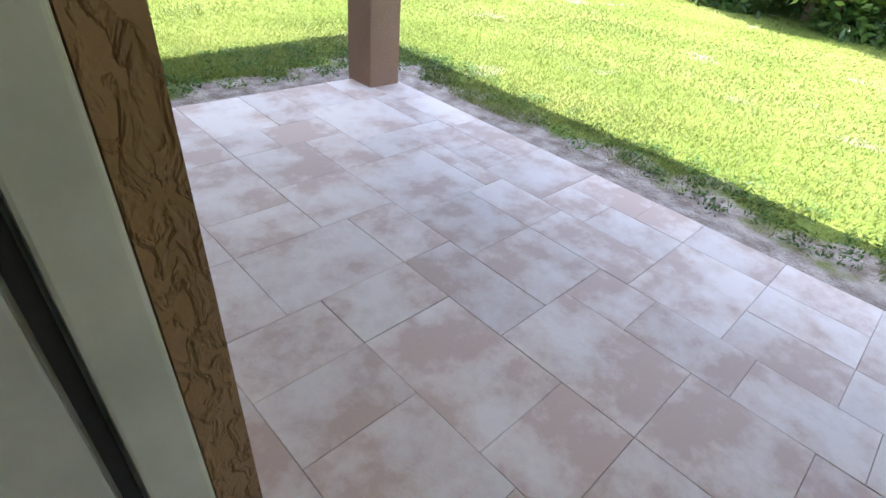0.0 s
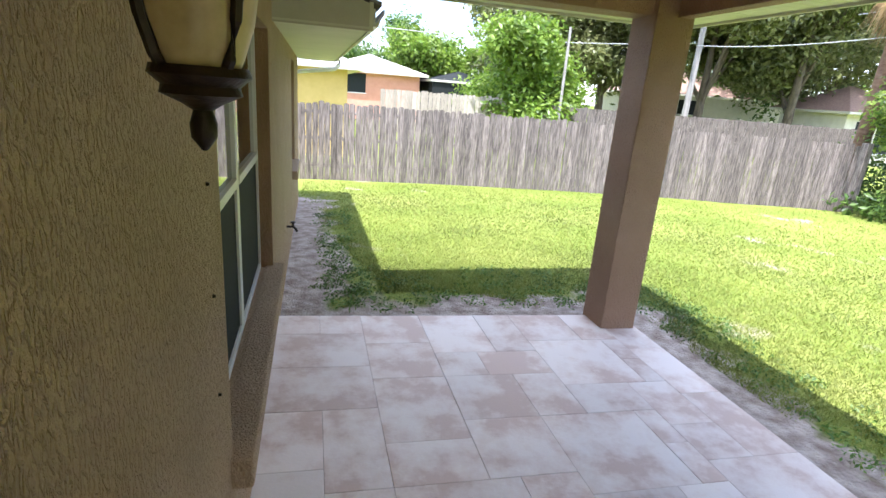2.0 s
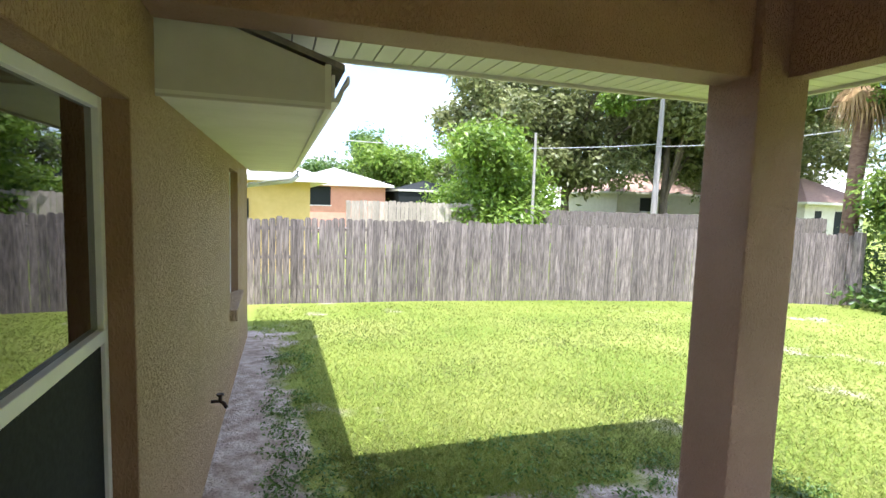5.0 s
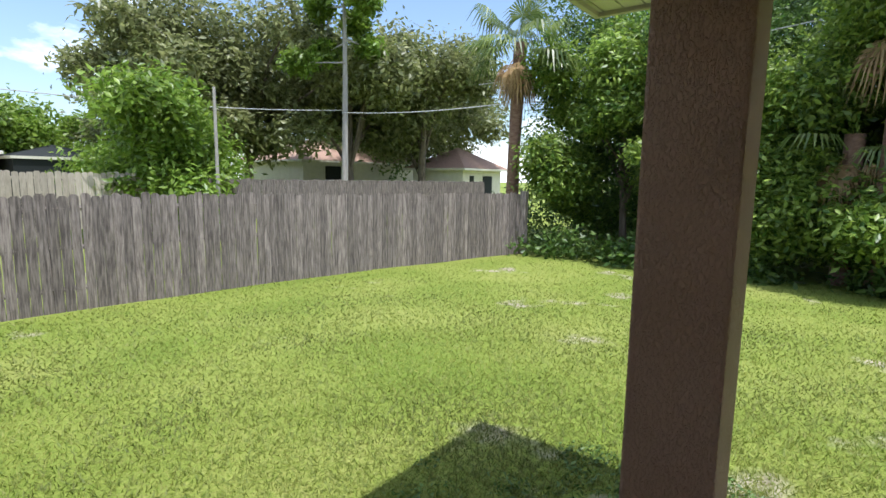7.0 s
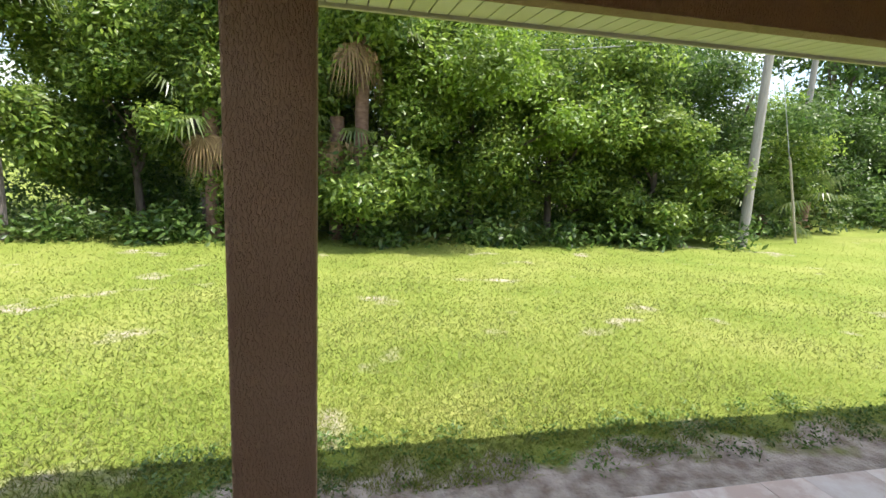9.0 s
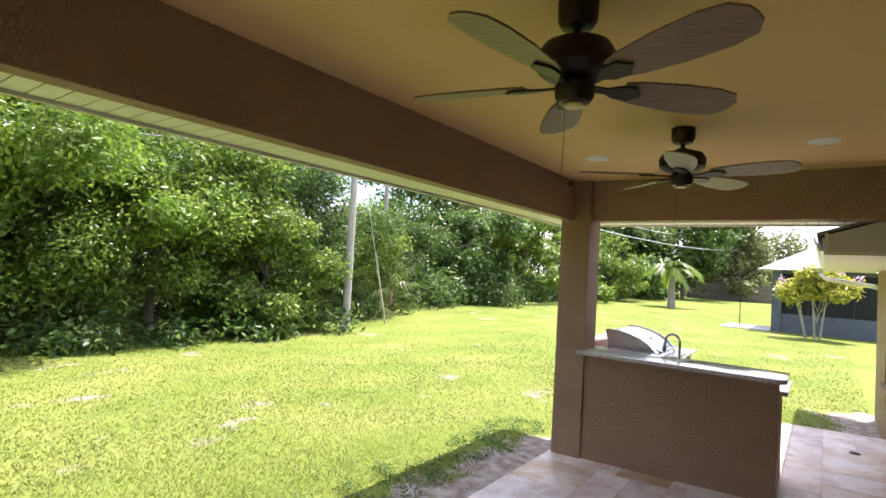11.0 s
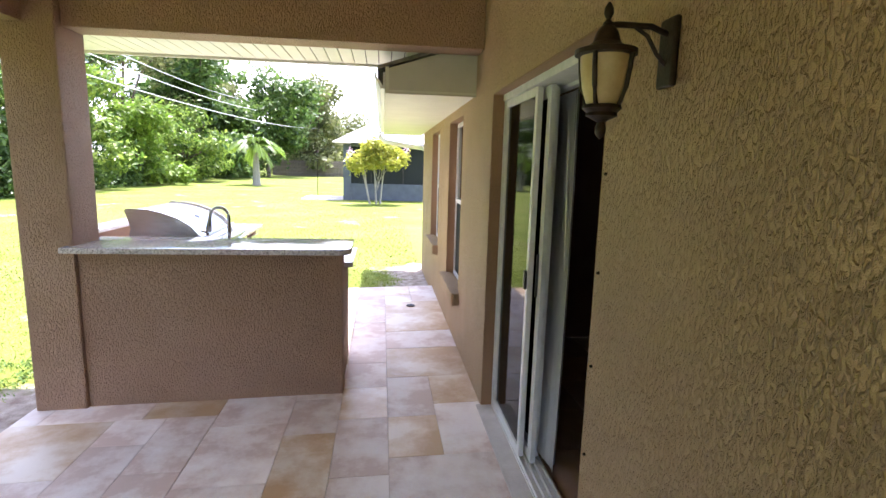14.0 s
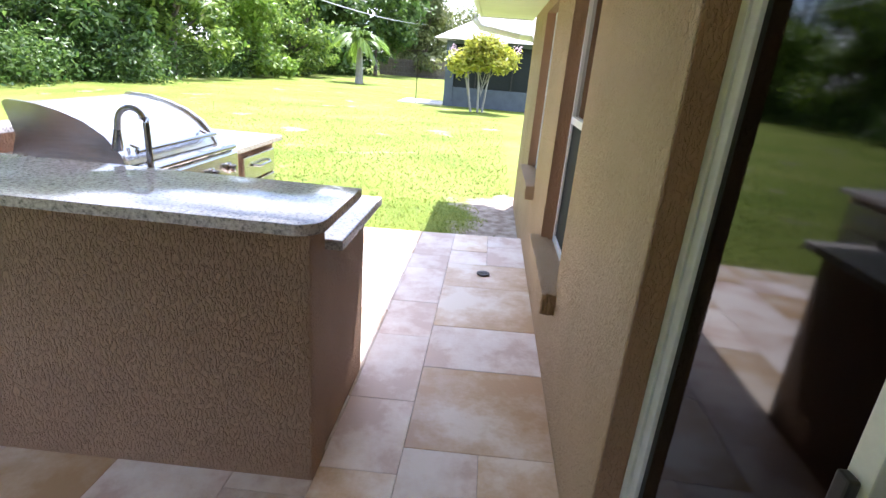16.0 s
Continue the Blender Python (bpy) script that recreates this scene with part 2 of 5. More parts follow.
def lawn_material():
    """Mown grass with yellow and dark drifts; bare grey sand beside the slab and the house wall and in a few worn spots."""
    m, n, l, p = nodes_of("lawn and sand")
    geo = n.new("ShaderNodeNewGeometry")
    sep = n.new("ShaderNodeSeparateXYZ")
    l.new(geo.outputs["Position"], sep.inputs[0])

    def op(kind, a, b=0.0, c=0.0):
        q = n.new("ShaderNodeMath")
        q.operation = kind
        for i, v in enumerate((a, b, c)):
            if not isinstance(v, (int, float)):
                l.new(v, q.inputs[i])
            else:
                q.inputs[i].default_value = v
        return q.outputs[0]

    def noise_at(scale, detail=6):
        q = n.new("ShaderNodeTexNoise")
        q.inputs["Scale"].default_value, q.inputs["Detail"].default_value = scale, detail
        l.new(geo.outputs["Position"], q.inputs["Vector"])
        return q.outputs["Fac"]

    def box_dist(x0, x1, y0, y1):
        dx = op('MAXIMUM', op('SUBTRACT', op('ABSOLUTE', op('SUBTRACT', sep.outputs[0], (x0 + x1) / 2)), (x1 - x0) / 2), 0.0)
        dy = op('MAXIMUM', op('SUBTRACT', op('ABSOLUTE', op('SUBTRACT', sep.outputs[1], (y0 + y1) / 2)), (y1 - y0) / 2), 0.0)
        return op('SQRT', op('ADD', op('MULTIPLY', dx, dx), op('MULTIPLY', dy, dy)))

    near = op('MINIMUM', box_dist(-9, SLAB_E, -1.5, SLAB_N), box_dist(-9, 0.0, -6.4, 9.6))
    edge = op('ADD', op('MULTIPLY', near, 1.0), op('MULTIPLY', op('SUBTRACT', noise_at(2.6), 0.5), 1.3))
    sand_near = n.new("ShaderNodeMapRange")
    sand_near.inputs["From Min"].default_value, sand_near.inputs["From Max"].default_value = 0.62, 0.42
    l.new(edge, sand_near.inputs["Value"])
    spots = n.new("ShaderNodeMapRange")
    spots.inputs["From Min"].default_value, spots.inputs["From Max"].default_value = 0.645, 0.72
    l.new(noise_at(0.9, 4), spots.inputs["Value"])
    bare = op('MAXIMUM', sand_near.outputs[0], op('MULTIPLY', spots.outputs[0], 0.75))
    g = n.new("ShaderNodeValToRGB")
    e = g.color_ramp.elements
    e[0].position, e[0].color = 0.34, (0.11, 0.165, 0.022, 1)
    e[1].position, e[1].color = 0.68, (0.255, 0.27, 0.075, 1)
    q = e.new(0.5)
    q.color = (0.17, 0.215, 0.038, 1)
    l.new(op('ADD', op('MULTIPLY', noise_at(0.55, 5), 0.55), op('MULTIPLY', noise_at(30, 4), 0.45)), g.inputs["Fac"])
    s = n.new("ShaderNodeValToRGB")
    s.color_ramp.elements[0].color, s.color_ramp.elements[1].color = (0.25, 0.20, 0.16, 1), (0.48, 0.42, 0.36, 1)
    s.color_ramp.elements[0].position, s.color_ramp.elements[1].position = 0.35, 0.65
    l.new(noise_at(9, 8), s.inputs["Fac"])
    mx = n.new("ShaderNodeMix")
    mx.data_type = 'RGBA'
    l.new(bare, mx.inputs[0])
    l.new(g.outputs["Color"], mx.inputs[6])
    l.new(s.outputs["Color"], mx.inputs[7])
    l.new(mx.outputs[2], p.inputs["Base Color"])
    p.inputs["Roughness"].default_value = 0.9
    p.inputs["Specular IOR Level"].default_value = 0.15
    bn = n.new("ShaderNodeBump")
    bn.inputs["Strength"].default_value, bn.inputs["Distance"].default_value = 0.8, 0.03
    l.new(noise_at(38, 5), bn.inputs["Height"])
    l.new(bn.outputs["Normal"], p.inputs["Normal"])
    return m


# ---------- mesh helpers ----------
def bm_box(x0, y0, z0, x1, y1, z1, bevel=0.0, bm=None, segments=2):
    bm = bm or bmesh.new()
    r = bmesh.ops.create_cube(bm, size=1)
    for v in r["verts"]:
        v.co = Vector(((x0 + x1) / 2 + v.co.x * (x1 - x0), (y0 + y1) / 2 + v.co.y * (y1 - y0), (z0 + z1) / 2 + v.co.z * (z1 - z0)))
    if bevel:
        es = list({e for v in r["verts"] for e in v.link_edges})
        bmesh.ops.bevel(bm, geom=es, offset=bevel, segments=segments, affect='EDGES', profile=0.6)
    return bm


def bm_lathe(profile, steps=20, bm=None, at=(0, 0, 0)):
    """A turned shape about z from (radius, height) pairs."""
    bm = bm or bmesh.new()
    rings = []
    for r, z in profile:
        rings.append([bm.verts.new((at[0] + r * math.cos(2 * math.pi * i / steps), at[1] + r * math.sin(2 * math.pi * i / steps), at[2] + z)) for i in range(steps)])
    for a, b in zip(rings, rings[1:]):
        for i in range(steps):
            bm.faces.new((a[i], a[(i + 1) % steps], b[(i + 1) % steps], b[i]))
    bm.faces.new(list(reversed(rings[0])))
    bm.faces.new(rings[-1])
    return bm


def bm_tube(points, radii, steps=10, bm=None):
    """A round bar along points."""
    bm = bm or bmesh.new()
    pts = [Vector(p) for p in points]
    rings = []
    for i, p in enumerate(pts):
        d = (pts[min(i + 1, len(pts) - 1)] - pts[max(i - 1, 0)]).normalized()
        u = d.cross(Vector((0, 0, 1)) if abs(d.z) < 0.95 else Vector((1, 0, 0))).normalized()
        w = d.cross(u)
        r = radii[i] if isinstance(radii, (list, tuple)) else radii
        rings.append([bm.verts.new(p + u * (r * math.cos(2 * math.pi * k / steps)) + w * (r * math.sin(2 * math.pi * k / steps))) for k in range(steps)])
    for a, b in zip(rings, rings[1:]):
        for k in range(steps):
            bm.faces.new((a[k], a[(k + 1) % steps], b[(k + 1) % steps], b[k]))
    bm.faces.new(list(reversed(rings[0])))
    bm.faces.new(rings[-1])
    return bm


def bm_prism(outline, depth, axis='y', start=0.0, bm=None):
    """An outline of (a, b) pairs drawn out along an axis. y: (x, z) pairs; x: (y, z) pairs; z: (x, y) pairs."""
    bm = bm or bmesh.new()

    def put(a, b, d):
        return {'y': (a, d, b), 'x': (d, a, b), 'z': (a, b, d)}[axis]
    f = [bm.verts.new(put(a, b, start)) for a, b in outline]
    g = [bm.verts.new(put(a, b, start + depth)) for a, b in outline]
    bm.faces.new(f)
    bm.faces.new(list(reversed(g)))
    for i in range(len(f)):
        j = (i + 1) % len(f)
        bm.faces.new((f[j], f[i], g[i], g[j]))
    bmesh.ops.recalc_face_normals(bm, faces=bm.faces)
    return bm


def mesh_of(bm, name, material, smooth=None):
    me = bpy.data.meshes.new(name)
    bmesh.ops.recalc_face_normals(bm, faces=bm.faces)
    bm.to_mesh(me)
    bm.free()
    me.materials.append(material)
    if smooth:
        me.shade_smooth() if smooth >= 180 else me.set_sharp_from_angle(angle=radians(smooth))
        if smooth < 180:
            for p in me.polygons:
                p.use_smooth = True
    return me


def part(name, bm, material, parent=None, label="", smooth=None):
    ob = new(name, mesh_of(bm, name, material, smooth))
    if parent:
        ob.parent = parent
    if label:
        ob["label"] = label
    return ob


def thing(name, label, category, at=(0, 0, 0), rz=0.0, group="", kind=""):
    e = new(name)
    e.empty_display_size = 0.1
    e.matrix_world = pose(*at, 0, 0, rz)
    return tagged(e, label, category, group, kind)


def structure(name, bm, material, label, category):
    return tagged(part(name, bm, material), label, category, kind="structure")


def cloud(name, verts, faces, material, parent=None, smooth=False):
    me = bpy.data.meshes.new(name)
    me.from_pydata(verts, [], faces)
    me.materials.append(material)
    ob = new(name, me)
    if parent:
        ob.parent = parent
    return ob


# ---------- plan ----------
SLOPE = 0.03
SLAB_E, SLAB_N, SLAB_S = 2.90, 3.89, -4.72
BEAM_Z, CEIL_Z = 2.32, 2.73
COL_X0, COL_X1 = 2.57, 2.88
A_Y0, A_Y1 = 3.62, 3.93
B_Y0, B_Y1 = -1.84, -1.53
WALL_N, WALL_S = 9.6, -6.5
EAVE_E, EAVE_N, EAVE_S = 3.37, 4.42, -2.70


def smoothstep(a, b, v):
    t = min(1.0, max(0.0, (v - a) / (b - a)))
    return t * t * (3 - 2 * t)


def ground_z(x, y):
    """The lawn falls gently to the north and east and lies level to the south."""
    d = math.hypot(max(0, x - 3), max(0, y - 4)) if y > 4 else max(0, x - 3)
    south = smoothstep(-5, -22, y)
    z = -0.13 - 0.46 * smoothstep(0, 11, d) * (1 - south) - 0.02 * south
    return z + 0.025 * noise.noise((x * 0.5, y * 0.5, 3))


# ---------- ground ----------
def build_ground():
    xs = sorted(set([-400, -150, -60, -25] + [round(-14 + 0.5 * i, 2) for i in range(76)] + [30, 40, 60, 100, 180, 400]))
    ys = sorted(set([-400, -200, -120, -80] + [-60 + 2 * i for i in range(20)] + [round(-20 + 0.5 * i, 2) for i in range(84)] + [26, 32, 40, 60, 100, 200, 400]))
    verts = [(x, y, ground_z(x, y)) for y in ys for x in xs]
    w = len(xs)
    faces = [(j * w + i, j * w + i + 1, (j + 1) * w + i + 1, (j + 1) * w + i) for j in range(len(ys) - 1) for i in range(w - 1)]
    ob = cloud("ground", verts, faces, lawn_material())
    for p in ob.data.polygons:
        p.use_smooth = True
    tagged(ob, "sunlit mown lawn with bare grey sand beside the slab", "lawn", kind="structure")


build_ground()


# ---------- house walls ----------
def wall_with_openings(name, x0, x1, y0, y1, z0, z1, holes, material, label):
    """A wall along y with square openings (ya, yb, za, zb) that go through it."""
    bm = bmesh.new()
    y = y0
    for ya, yb, za, zb in sorted(holes):
        bm_box(x0, y, z0, x1, ya, z1, bm=bm)
        if za > z0:
            bm_box(x0, ya, z0, x1, yb, za, bm=bm)
        bm_box(x0, ya, zb, x1, yb, z1, bm=bm)
        y = yb
    bm_box(x0, y, z0, x1, y1, z1, bm=bm)
    return structure(name, bm, material, label, "wall")


DOOR = (-1.27, 0.38, 0.0, 2.0)
WIN_PATIO = (1.72, 3.58, 0.50, 1.98)
WIN_NORTH = (6.9, 7.9, 0.60, 1.94)
WIN_S1 = (-3.28, -2.42, 0.47, 1.98)
WIN_S2 = (-5.05, -4.15, 0.62, 1.97)
wall_with_openings("wall_east", -0.22, 0.0, WALL_S, WALL_N, -0.6, CEIL_Z + 0.05, [DOOR, WIN_PATIO, WIN_NORTH, WIN_S1, WIN_S2], TAN, "tan textured stucco house wall")
structure("wall_north", bm_box(-9, WALL_N - 0.22, -0.6, -0.22, WALL_N, 2.4), TAN, "tan stucco end wall of the house", "wall")
structure("wall_south", bm_box(-9, WALL_S, -0.6, -0.22, WALL_S + 0.22, 2.4), TAN, "tan stucco end wall of the house", "wall")
structure("wall_west", bm_box(-9.2, WALL_S, -0.6, -9, WALL_N, 2.4), TAN, "tan stucco rear wall of the house", "wall")

# room behind the sliding door
structure("floor_room", bm_box(-4.2, -2.6, -0.2, -0.22, 1.6, -0.012), GROUT, "grouted room floor", "floor")
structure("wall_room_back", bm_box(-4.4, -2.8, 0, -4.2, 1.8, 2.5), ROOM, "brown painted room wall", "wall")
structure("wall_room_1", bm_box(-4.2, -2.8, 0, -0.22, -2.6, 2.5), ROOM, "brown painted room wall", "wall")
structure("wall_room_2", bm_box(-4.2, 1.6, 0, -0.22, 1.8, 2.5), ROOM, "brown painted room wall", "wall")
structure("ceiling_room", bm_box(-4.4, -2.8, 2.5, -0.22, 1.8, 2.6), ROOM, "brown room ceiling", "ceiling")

# ---------- porch: beams, columns, ceiling, roof ----------
structure("ceiling", bm_box(0.0, B_Y0, CEIL_Z, COL_X1 - 0.02, A_Y1 - 0.02, CEIL_Z + 0.05), CEIL, "smooth tan painted porch ceiling", "ceiling")
structure("beam_east", bm_box(COL_X0 + 0.17, B_Y1, BEAM_Z, COL_X1 - 0.03, A_Y0, CEIL_Z, 0.006), COLUMN, "rose-tan stucco beam along the porch edge", "beam")
structure("beam_north", bm_box(0.002, A_Y0 + 0.05, BEAM_Z, COL_X0, A_Y1 - 0.04, CEIL_Z, 0.006), COLUMN, "rose-tan stucco beam from wall to column", "beam")
structure("beam_south", bm_box(0.002, B_Y0 + 0.03, BEAM_Z, COL_X0, B_Y1 - 0.07, CEIL_Z, 0.006), COLUMN, "rose-tan stucco beam from wall to column", "beam")
for yy0, yy1 in ((A_Y0, A_Y1), (B_Y0, B_Y1)):
    c = part("porch_column", bm_box(COL_X0, yy0, -0.2, COL_X1, yy1, CEIL_Z, 0.012), COLUMN)
    tagged(c, "square rose-tan stucco porch column on the stone paving", "column", "porch columns")


def porch_eave():
    """Boxed eave round three sides: vented soffit boards, fascia, drip edge, and the roof above."""
    t = thing("porch_eave", "off-white vented soffit and beige fascia round the porch roof", "eave", kind="structure")
    z = 2.39

    def strip(x0, y0, x1, y1, along):
        step = 0.10
        a0, a1 = (y0, y1) if along == 'y' else (x0, x1)
        a = a0
        while a < a1 - 0.01:
            b = min(a + step - 0.008, a1)
            if along == 'y':
                part("soffit_board", bm_box(x0, a, z, x1, b, z + 0.012), SOFFIT, t)
            else:
                part("soffit_board", bm_box(a, y0, z, b, y1, z + 0.012), SOFFIT, t)
            a += step
        part("soffit_backing", bm_box(x0, y0, z + 0.014, x1, y1, z + 0.02), BRONZE, t)
    strip(COL_X1 - 0.03, EAVE_S, EAVE_E, EAVE_N, 'y')
    strip(0.0, A_Y1 - 0.04, COL_X1 - 0.03, EAVE_N, 'x')
    strip(0.0, EAVE_S, COL_X1 - 0.03, B_Y0 + 0.03, 'x')
    for (x0, y0, x1, y1) in ((EAVE_E, EAVE_S - 0.03, EAVE_E + 0.03, EAVE_N + 0.03), (0.0, EAVE_N, EAVE_E, EAVE_N + 0.03), (0.0, EAVE_S - 0.03, EAVE_E, EAVE_S)):
        part("fascia", bm_box(x0, y0, z - 0.02, x1, y1, z + 0.15, 0.004), FASCIA, t)
        part("drip_edge", bm_box(x0 + (0.032 if x0 > 1 else 0), y0 + (0.032 if y0 > 0 and x0 < 1 else (-0.012 if x0 < 1 else 0)), z + 0.11, x1 + (0.012 if x0 > 1 else 0), (y1 + 0.012) if x0 < 1 and y0 > 0 else ((y0 - 0.002) if x0 < 1 else y1), z + 0.155), WHITE, t)
    bm = bmesh.new()
    lo = [(-0.1, EAVE_S - 0.06, z + 0.16), (EAVE_E + 0.06, EAVE_S - 0.06, z + 0.16), (EAVE_E + 0.06, EAVE_N + 0.06, z + 0.16), (-0.1, EAVE_N + 0.06, z + 0.16)]
    hi = [(-2.4, 0.4, z + 1.25), (0.1, 0.4, z + 1.25), (0.1, 1.3, z + 1.25), (-2.4, 1.3, z + 1.25)]
    a, b = [bm.verts.new(v) for v in lo], [bm.verts.new(v) for v in hi]
    for i in range(4):
        bm.faces.new((a[i], a[(i + 1) % 4], b[(i + 1) % 4], b[i]))
    bm.faces.new(b)
    part("roof", bm, SHINGLE, t)


porch_eave()


def house_eave(name, y0, y1, open_end):
    """Lower eave along the house wall: soffit, gutter, boxed end and roof slope, with a bent downpipe at the far end."""
    t = thing(name, "off-white boxed house eave with a white gutter", "eave", kind="structure")
    zs = 2.06
    a = y0
    while a < y1 - 0.01:
        part("soffit_panel", bm_box(0.0, a, zs, 0.62, min(a + 0.29, y1), zs + 0.015), SOFFIT, t)
        a += 0.296
    part("fascia", bm_box(0.62, y0, zs - 0.01, 0.645, y1, zs + 0.17), SOFFIT, t)
    g = bm_prism([(0.648, zs + 0.02), (0.680, zs + 0.02), (0.698, zs + 0.07), (0.720, zs + 0.10), (0.720, zs + 0.13), (0.710, zs + 0.13), (0.710, zs + 0.11), (0.690, zs + 0.08), (0.660, zs + 0.035), (0.660, zs + 0.13), (0.648, zs + 0.13)], y1 - y0, 'y', y0)
    part("gutter", g, WHITE, t)
    part("roof", bm_prism([(0.70, zs + 0.15), (0.70, zs + 0.175), (-4.5, zs + 1.85), (-9.6, zs + 0.185), (-9.6, zs + 0.16), (-4.5, zs + 1.80)], y1 - y0, 'y', y0), SHINGLE, t)
    for ye in (y0 + 0.001, y1 - 0.021):
        part("end_board", bm_prism([(0.0, zs - 0.01), (0.62, zs - 0.01), (0.62, zs + 0.16), (0.0, zs + 0.36)], 0.02, 'y', ye), FASCIA, t)
    ye = y1 - 0.06 if open_end > 0 else y0 + 0.06
    pipe = bm_tube([(0.705, ye, zs + 0.03), (0.705, ye, zs - 0.05), (0.62, ye, zs - 0.13), (0.14, ye, zs - 0.20), (0.02, ye - 0.2 * open_end, zs - 0.22), (-0.06, ye - 0.33 * open_end, zs - 0.3), (-0.06, ye - 0.33 * open_end, 0.0)], 0.036, 8)
    part("downpipe", pipe, WHITE, t, smooth=40)


house_eave("house_eave_north", 3.92, WALL_N + 0.45, 1)
house_eave("house_eave_south", WALL_S - 0.45, -1.86, -1)


# ---------- windows and door ----------
def window(name, hole, columns, label, sill_out=0.07):
    """Recessed single-hung window: brown reveals, white frame and meeting rail, upper glass and a dark insect screen below, stucco sill."""
    ya, yb, za, zb = hole
    t = thing(name, label, "window", kind="structure")
    xf = -0.085
    part("reveal", bm_box(xf, ya, zb - 0.006, -0.002, yb, zb - 0.001), REVEAL, t)
    for y0, y1 in ((ya + 0.001, ya + 0.006), (yb - 0.006, yb - 0.001)):
        part("reveal", bm_box(xf, y0, za, -0.002, y1, zb - 0.007), REVEAL, t)
    part("window_sill", bm_box(-0.05, ya - 0.06, za - 0.10, sill_out, yb + 0.06, za + 0.012, 0.012), TAN, t)
    w = (yb - ya - 0.02) / columns
    for i in range(columns):
        y0, y1 = ya + 0.01 + i * w, ya + 0.01 + (i + 1) * w
        fr = part("window_frame", bm_box(xf - 0.03, y0, za + 0.002, xf + 0.01, y0 + 0.035, zb - 0.008, 0.003), WHITE, t)
        part("stile", bm_box(xf - 0.03, y1 - 0.035, za + 0.002, xf + 0.01, y1, zb - 0.008, 0.003), WHITE, fr)
        part("head", bm_box(xf - 0.03, y0 + 0.036, zb - 0.045, xf + 0.01, y1 - 0.036, zb - 0.008, 0.003), WHITE, fr)
        part("foot", bm_box(xf - 0.03, y0 + 0.036, za + 0.002, xf + 0.01, y1 - 0.036, za + 0.04, 0.003), WHITE, fr)
        zm = (za + zb) / 2
        part("meeting_rail", bm_box(xf - 0.032, y0 + 0.036, zm - 0.02, xf + 0.014, y1 - 0.036, zm + 0.02, 0.003), WHITE, fr)
        part("pane", bm_box(xf - 0.014, y0 + 0.036, zm + 0.02, xf - 0.009, y1 - 0.036, zb - 0.046), GLASS_DARK, t)
        part("screen", bm_box(xf - 0.004, y0 + 0.036, za + 0.041, xf - 0.002, y1 - 0.036, zm - 0.021), DARKSCREEN, t, "dark insect screen over the lower sash")
    # added panel whose dark colour stands for the unlit room behind the glass
    part("unlit_room_panel", bm_box(-0.6, ya - 0.1, za - 0.1, -0.45, yb + 0.1, zb + 0.1), ROOM, t)
    return t


window("window_1", WIN_PATIO, 2, "white-framed double window with dark lower screens")
window("window_2", WIN_NORTH, 1, "white-framed window with a stucco sill")
window("window_3", WIN_S1, 1, "narrow recessed white-framed window with a stucco sill")
window("window_4", WIN_S2, 1, "recessed white-framed window with a stucco sill")


